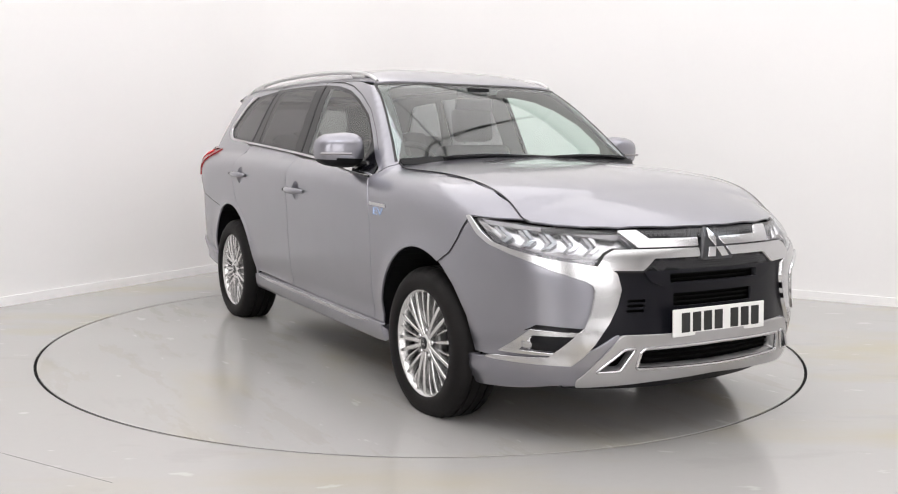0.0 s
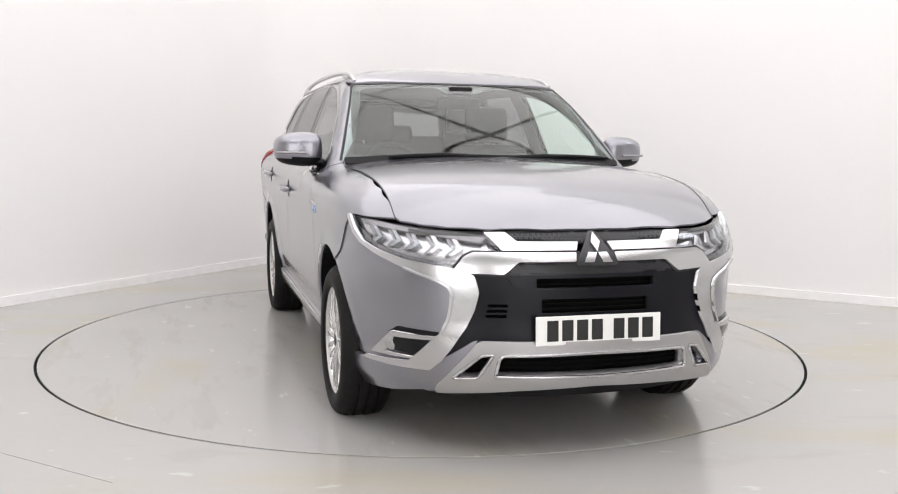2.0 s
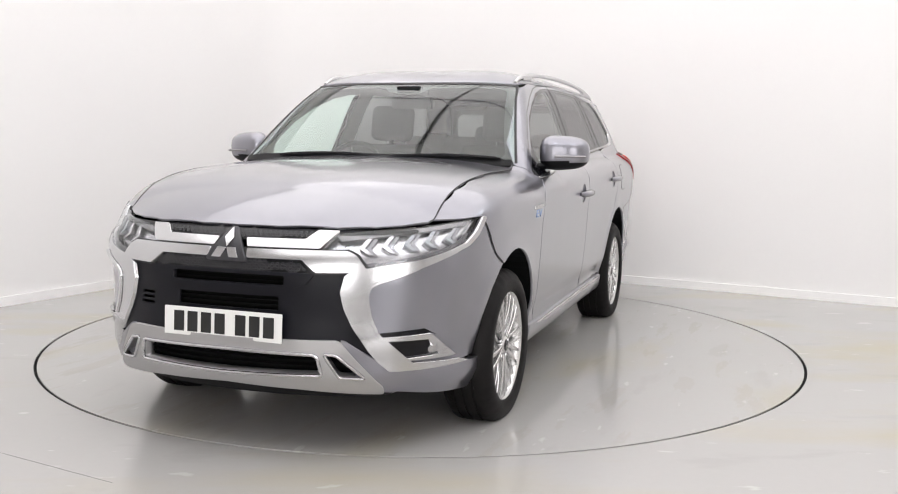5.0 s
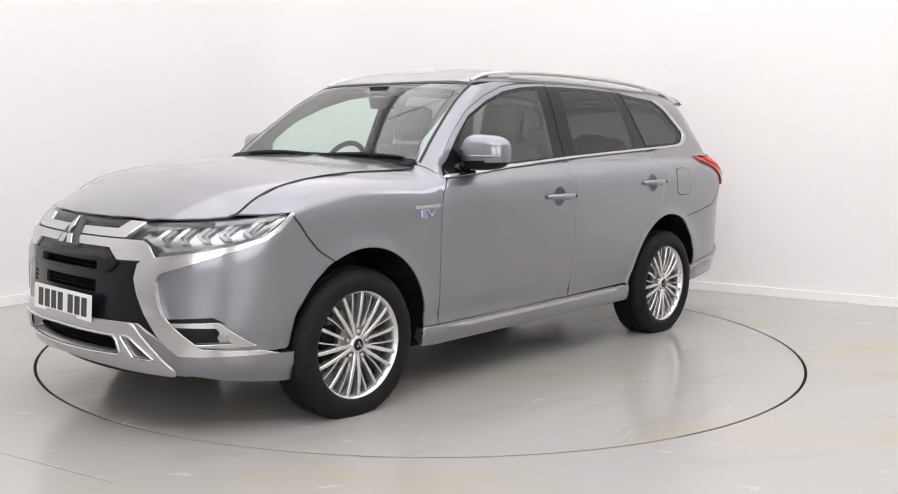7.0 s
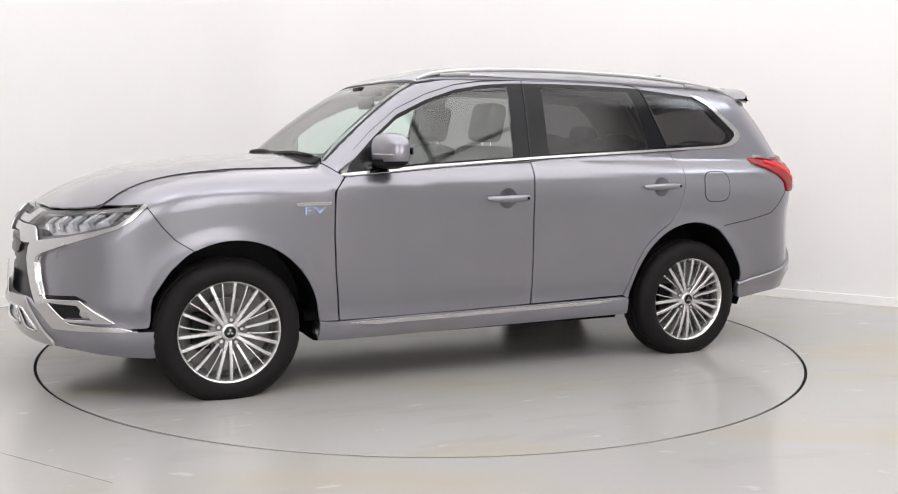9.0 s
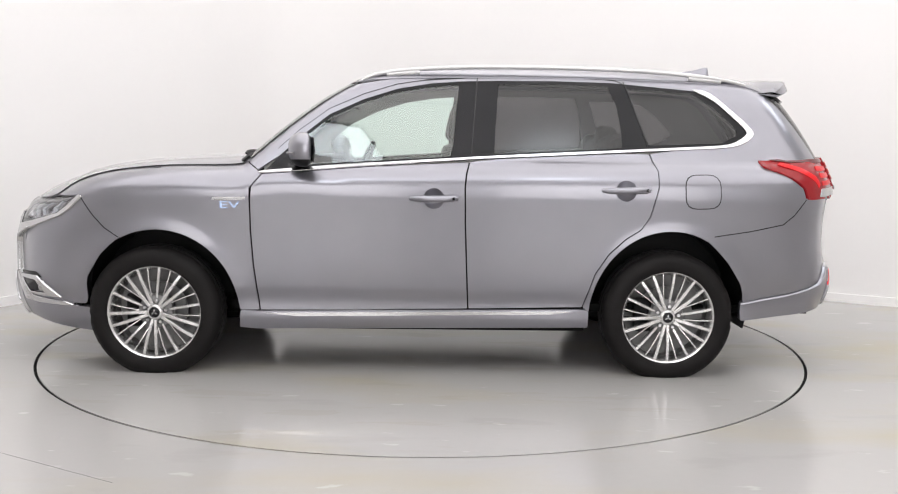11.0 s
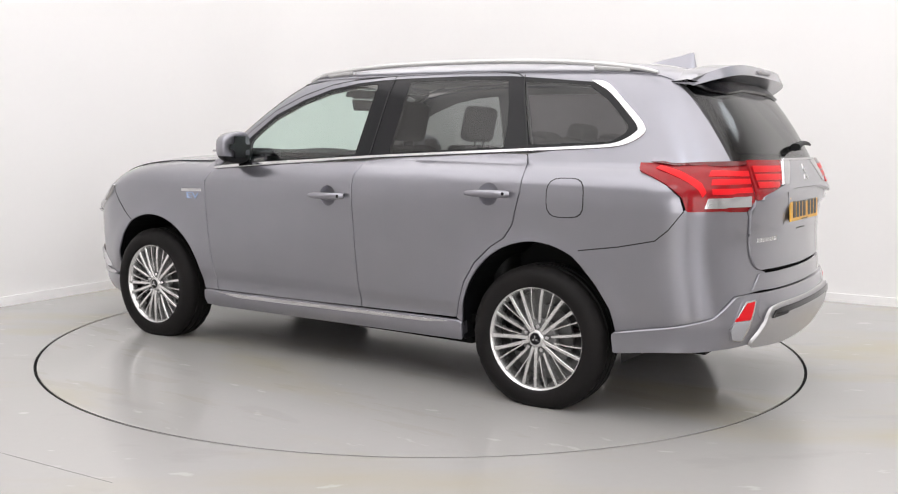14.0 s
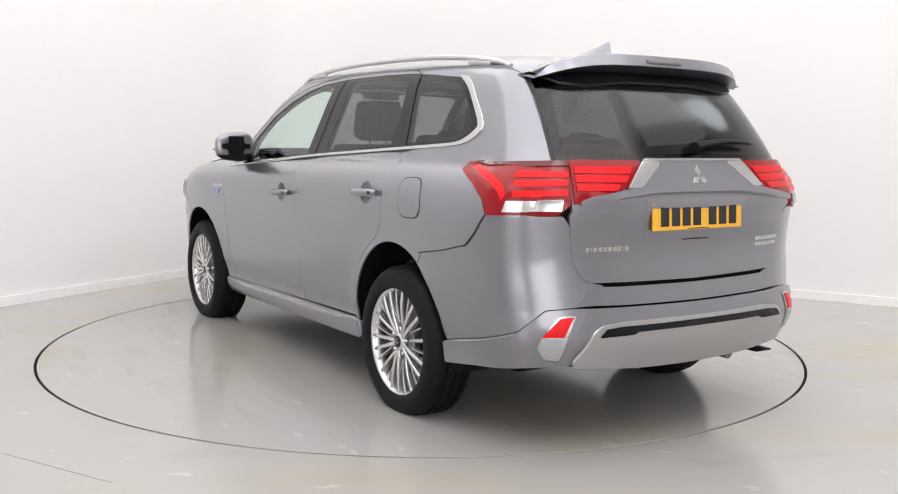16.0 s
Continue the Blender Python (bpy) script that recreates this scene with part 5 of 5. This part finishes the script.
# wheels
def make_wheel(wx, s):
    wh = new("wheel")
    wh.parent = car
    wh.empty_display_size = 0.1
    wh.matrix_local = pose(wx, s * HUB_Y, HUB_Z, 0, 0, 0 if s > 0 else 180)
    tagged(wh, "alloy wheel with a black tyre")
    # tyre: grooved tread, bulged side walls, pressed flat where it stands
    prof = [(0.238, 0.000), (0.244, 0.014), (0.256, 0.020), (0.285, 0.024), (0.308, 0.019), (0.326, 0.006), (0.338, -0.010), (0.3425, -0.022), (0.3435, -0.045), (0.336, -0.047), (0.336, -0.054), (0.3445, -0.056), (0.345, -0.088),
            (0.337, -0.090), (0.337, -0.099), (0.345, -0.101), (0.345, -0.130), (0.337, -0.132), (0.337, -0.141), (0.3445, -0.143), (0.343, -0.165), (0.336, -0.180), (0.310, -0.200), (0.26, -0.200), (0.235, -0.185)]
    bm = lathe(prof, 120, "y")
    bmesh.ops.recalc_face_normals(bm, faces=bm.faces)
    for v in bm.verts:
        a = math.atan2(v.co.z, v.co.x)
        if -0.185 < v.co.y < 0.012 and math.hypot(v.co.x, v.co.z) > 0.325 and int(a / (2 * math.pi) * 120 + 200) % 3 == 0 and not -0.135 < v.co.y < -0.052:
            v.co.x *= 0.986
            v.co.z *= 0.986
        if v.co.z < -HUB_Z:
            v.co.y += 0.012 * (1 if v.co.y > -0.09 else -1) * min(1, (-HUB_Z - v.co.z) / 0.02)
            v.co.z = -HUB_Z
    part("tyre", bm, RUBBER, wh, "black rubber tyre", smooth=True)
    rim = part("rim", lathe([(0.240, -0.19), (0.225, -0.17), (0.218, -0.06), (0.224, -0.020), (0.232, -0.004), (0.240, 0.006), (0.247, 0.008), (0.250, 0.002), (0.248, -0.01)], 96, "y"), ALLOY, wh, "silver alloy rim", smooth=True)
    # barrel darker than the rim: shade behind the spokes is in its colour
    part("rim_barrel", lathe([(0.219, -0.055), (0.2185, -0.14), (0.10, -0.15)], 64, "y"), ALLOY_DARK, wh, "inner rim, its shade put into dark grey", smooth=True)
    part("brake_disc", lathe([(0.05, -0.085), (0.150, -0.085), (0.150, -0.105), (0.05, -0.105)], 48, "y"), ALLOY_DARK, wh, "steel brake disc", smooth=False)
    bm = bmesh.new()
    box(bm, 0.07, 0.165, -0.12, -0.062, -0.09, 0.09, 0.02, 2)
    part("brake_caliper", bm, DARK_PLASTIC, wh)

    def spoke(a0, a1, w0, w1, r0, r1, thick, mat, y0, y1):
        """One spoke from (r0, a0) near the hub to (r1, a1) at the rim."""
        bm = bmesh.new()
        rows = []
        for i in range(7):
            t = i / 6
            r, a = r0 + (r1 - r0) * t, radians(a0 + (a1 - a0) * t ** 0.7)
            w = w0 + (w1 - w0) * t
            y = y0 + (y1 - y0) * t + 0.006 * math.sin(math.pi * t)
            cx, cz, tx, tz = r * math.cos(a), r * math.sin(a), -math.sin(a), math.cos(a)
            rows.append([bm.verts.new((cx + tx * u * w, y + d, cz + tz * u * w)) for u, d in ((-0.62, -thick), (-0.5, -0.003), (-0.36, 0.0), (0.36, 0.0), (0.5, -0.003), (0.62, -thick))])
        for p, q in zip(rows, rows[1:]):
            for k in range(5):
                bm.faces.new((p[k], p[k + 1], q[k + 1], q[k]))
        bmesh.ops.recalc_face_normals(bm, faces=bm.faces)
        part("spoke", bm, mat, rim, smooth=False)
    for k in range(5):
        base = 54 + 72 * k + 7
        for d in (-1, 1):
            spoke(base + d * 10, base + d * 8, 0.018, 0.0165, 0.040, 0.238, 0.03, ALLOY, -0.004, -0.002)
            spoke(base + d * 16, base + d * 21.5, 0.006, 0.008, 0.085, 0.236, 0.025, ALLOY, -0.022, -0.006)
        spoke(base + 36, base + 36, 0.014, 0.0155, 0.074, 0.238, 0.03, ALLOY, -0.018, -0.003)
        a = radians(base + 36)
        m = pose(0.058 * math.cos(a), -0.014, 0.058 * math.sin(a))
        part("wheel_nut", lathe([(0.0, 0.010), (0.008, 0.010), (0.0105, 0.006), (0.0105, -0.03)], 12, "y", m), CHROME, rim, "chrome wheel nut", smooth=False)
    part("hub", lathe([(0.028, 0.000), (0.036, -0.002), (0.042, -0.008), (0.046, -0.03)], 40, "y"), ALLOY, rim, "silver hub", smooth=True)
    # hub plate also carries its shade as a darker grey
    part("hub_plate", lathe([(0.03, -0.024), (0.085, -0.028), (0.092, -0.036), (0.09, -0.07)], 40, "y"), ALLOY_DARK, rim, "hub plate, its shade put into dark grey", smooth=True)
    cap = part("hub_cap", lathe([(0.0, 0.003), (0.022, 0.003), (0.028, 0.0), (0.029, -0.01)], 32, "y"), BLACK_TRIM, rim, "black hub cap", smooth=True)
    for k in range(3):
        a = radians(90 + 120 * k)
        d, e = (math.cos(a), math.sin(a)), (-math.sin(a), math.cos(a))
        bm = bmesh.new()
        top = [bm.verts.new((d[0] * u + e[0] * v, 0.0045, d[1] * u + e[1] * v)) for u, v in ((0.001, 0), (0.009, 0.005), (0.018, 0), (0.009, -0.005))]
        bm.faces.new(top)
        r = bmesh.ops.extrude_face_region(bm, geom=bm.faces[:])
        bmesh.ops.translate(bm, vec=(0, -0.002, 0), verts=[v for v in r["geom"] if isinstance(v, bmesh.types.BMVert)])
        bmesh.ops.recalc_face_normals(bm, faces=bm.faces)
        part("lozenge", bm, CHROME, cap)
    return wh


for wx in (HUB_X, -HUB_X):
    for s in (1, -1):
        make_wheel(wx, s)

# wheel wells, underside, inner shell
for cx, rz in ((ARCH_FX, 0.435), (ARCH_RX, 0.455)):
    for s in (1, -1):
        bm = bmesh.new()
        rows = []
        for x, z in ell(cx, ARCH_W + 0.004, rz + 0.004, -8, 188, 30):
            p, n = to_body([(x, max(z, 0.2))], "side")
            rows.append([bm.verts.new((x, s * yy, z)) for yy in (p[0][1] - 0.008, 0.70, 0.50)])
        for p, q in zip(rows, rows[1:]):
            for k in range(2):
                bm.faces.new((p[k], p[k + 1], q[k + 1], q[k]))
        bm.faces.new([r[2] for r in rows])
        part("wheel_arch_liner", bm, DARK_PLASTIC, car, "black wheel arch liner", smooth=False)
bm = bmesh.new()
box(bm, -0.92, 0.90, -0.74, 0.74, 0.215, 0.33, 0.02)
box(bm, -2.10, -0.92, -0.50, 0.50, 0.31, 0.42, 0.03)
box(bm, 0.90, 2.05, -0.50, 0.50, 0.23, 0.40, 0.03)
part("underbody", bm, SHELL, car, "black underbody")
bm = tube([(-1.75, -0.45, 0.27), (-1.95, -0.47, 0.27), (-2.08, -0.48, 0.265)], 0.030, sides=14)
part("exhaust_pipe", bm, ALLOY_DARK, car, "steel exhaust pipe", smooth=True)
bm = bmesh.new()
box(bm, -2.22, -2.12, -0.60, -0.50, 0.292, 0.299, 0.002)
part("tow_flap", bm, DARK_PLASTIC, car, "black plastic tab")
LOW_SIDE = [(-2.10, 0.36)] + ell(ARCH_RX, ARCH_W, 0.455, 180, 0, 18) + [(-0.85, 0.30), (0.85, 0.30)] + ell(ARCH_FX, ARCH_W, 0.435, 180, 0, 18) + [(1.75, 0.40), (1.80, 0.85), (1.60, 0.96), (1.2, 1.02), (0.80, 1.03), (0.5, 1.06), (-0.4, 1.125), (-1.6, 1.195), (-2.05, 1.12)]
patch("inner_side", LOW_SIDE, "side", SHELL, car, "black inner body side", lift=-0.022, depth=0.0, step=0.05, mirror=True)
patch("inner_back", both([(0.0, 1.13), (0.62, 1.13), (0.76, 0.95), (0.74, 0.40), (0.0, 0.36)]), "back", SHELL, car, "black inner tail", lift=-0.022, depth=0.0, step=0.05)
patch("inner_bonnet", both_top([(2.06, 0.0), (2.0, 0.45), (1.85, 0.64), (0.95, 0.72), (1.0, 0.0)]), "top", SHELL, car, lift=-0.022, depth=0.0, step=0.05)
patch("inner_corner", [(-0.20, 0.68), (-0.27, 0.45), (-0.30, 0.36), (-0.80, 0.34), (-0.98, 0.50), (-0.98, 0.86), (-0.40, 0.89), (-0.28, 0.86)], "front_corner", SHELL, car, lift=-0.05, depth=0.0, step=0.05, mirror=True)
# roof lining and pillar trim
patch("headliner", both_top([(0.24, 0.0), (0.20, 0.50), (-1.75, 0.52), (-1.82, 0.0)]), "top", LINER, car, "pale grey headliner", lift=-0.035, depth=0.0, step=0.06)
grow = lambda pts, k: [(x + (cx - x) * -k, z + (cz - z) * -k) for (cx, cz) in [tuple(np.mean(pts, 0))] for x, z in pts]
patch("pillar_trim", [(0.78, 1.07)] + PILLAR_FRONT[2:] + ROOF_SIDE[:-1] + [(-1.86, 1.47), (-2.05, 1.25), (-2.08, 1.17)] + [(-1.7, 1.19), (-1.1, 1.165), (-0.21, 1.11), (0.5, 1.05)], "side", LINER, car, "pale grey pillar trim", lift=-0.03, depth=0.0, step=0.05, mirror=True,
      holes=[grow(F_GLASS, 0.02), grow(R_GLASS, 0.02), grow(Q_GLASS, -0.02)])


# cabin
def seat(x, y, wide, name, label, back, rest, rest_wide):
    st = new(name)
    st.parent = car
    st.empty_display_size = 0.1
    tagged(st, label)
    bm = bmesh.new()
    box(bm, x - 0.05, x + 0.48, y - wide / 2, y + wide / 2, 0.52, 0.70, 0.06, 3)
    part("cushion", bm, CLOTH, st, smooth=True)
    bm = bmesh.new()
    box(bm, -0.07, 0.07, -wide / 2, wide / 2, 0.0, back, 0.055, 3, pose(x, y, 0.66, 0, -14, 0))
    part("backrest", bm, CLOTH, st, smooth=True)
    for yy in ([y] if wide < 0.7 else [y - wide * 0.32, y, y + wide * 0.32]):
        bm = bmesh.new()
        low = 0.05 if wide > 0.7 and yy != y else 0.0
        box(bm, -0.055, 0.055, -rest_wide / 2, rest_wide / 2, rest[0] - low, rest[1] - low, 0.05, 3, pose(x, yy, 0.66, 0, -12, 0))
        part("headrest", bm, CLOTH, st, smooth=True)
        for d in (-0.05, 0.05):
            bm = tube([(x - 0.14, yy + d, 0.64 + back * 0.96), (x - 0.145, yy + d, 0.68 + rest[0])], 0.006, sides=6)
            part("headrest_post", bm, CHROME, st, smooth=True)


seat(-0.10, 0.37, 0.52, "front_seat", "black leather front seat", 0.545, (0.57, 0.79), 0.27)
seat(-0.10, -0.37, 0.52, "front_seat", "black leather front seat", 0.545, (0.57, 0.79), 0.27)
seat(-1.00, 0.0, 1.28, "rear_bench", "black leather rear bench", 0.60, (0.52, 0.675), 0.21)
bm = bmesh.new()
box(bm, 0.50, 0.98, -0.70, 0.70, 0.80, 1.075, 0.06, 3)
box(bm, 0.42, 0.66, -0.58, -0.18, 0.98, 1.13, 0.05, 3)
box(bm, 0.40, 0.62, -0.14, 0.14, 0.72, 1.08, 0.04, 3)
part("dashboard", bm, DARK_PLASTIC, car, "black dashboard", smooth=True)
bm = bmesh.new()
box(bm, -0.3, 0.5, -0.10, 0.10, 0.45, 0.74, 0.03, 2)
part("centre_console", bm, DARK_PLASTIC, car, smooth=True)
ring = [Matrix.Translation((0.36, -0.37, 1.03)) @ Euler((0, radians(-24), 0)).to_matrix().to_4x4() @ Vector((0, 0.185 * math.cos(a), 0.185 * math.sin(a))) for a in np.linspace(0, 2 * math.pi, 33)[:-1]]
sw = part("steering_wheel", tube(ring, 0.016, closed=True, sides=8), CLOTH, car, "black steering wheel", smooth=True)
bm = bmesh.new()
box(bm, 0.34, 0.44, -0.44, -0.30, 0.96, 1.08, 0.03, 2)
box(bm, 0.355, 0.375, -0.54, -0.20, 1.01, 1.05, 0.008, 2)
part("steering_hub", bm, DARK_PLASTIC, sw, smooth=True)
bm = bmesh.new()
box(bm, -0.012, 0.012, -0.12, 0.12, -0.035, 0.035, 0.012, 2, pose(0.36, 0, 1.43, 0, 15, 0))
part("interior_mirror", bm, DARK_PLASTIC, car, "black interior mirror", smooth=True)
bm = bmesh.new()
box(bm, 0.28, 0.42, -0.07, 0.07, 1.47, 1.52, 0.015, 2)
part("sensor_pod", bm, DARK_PLASTIC, car, smooth=True)
bm = bmesh.new()
box(bm, -2.1, 0.95, -0.76, 0.76, 0.33, 0.37)
part("cabin_floor", bm, SHELL, car, "black cabin floor")


def motions():
    rows, rows_car = [], []
    for t, a in HEADING:
        m = pose(0, 0, 0, 0, 0, a)
        rows.append((t, m))
        rows_car.append((t, m @ pose(OFFSET[0], OFFSET[1], 0)))
    walk(turntable, rows)
    walk(car, rows_car)


motions()
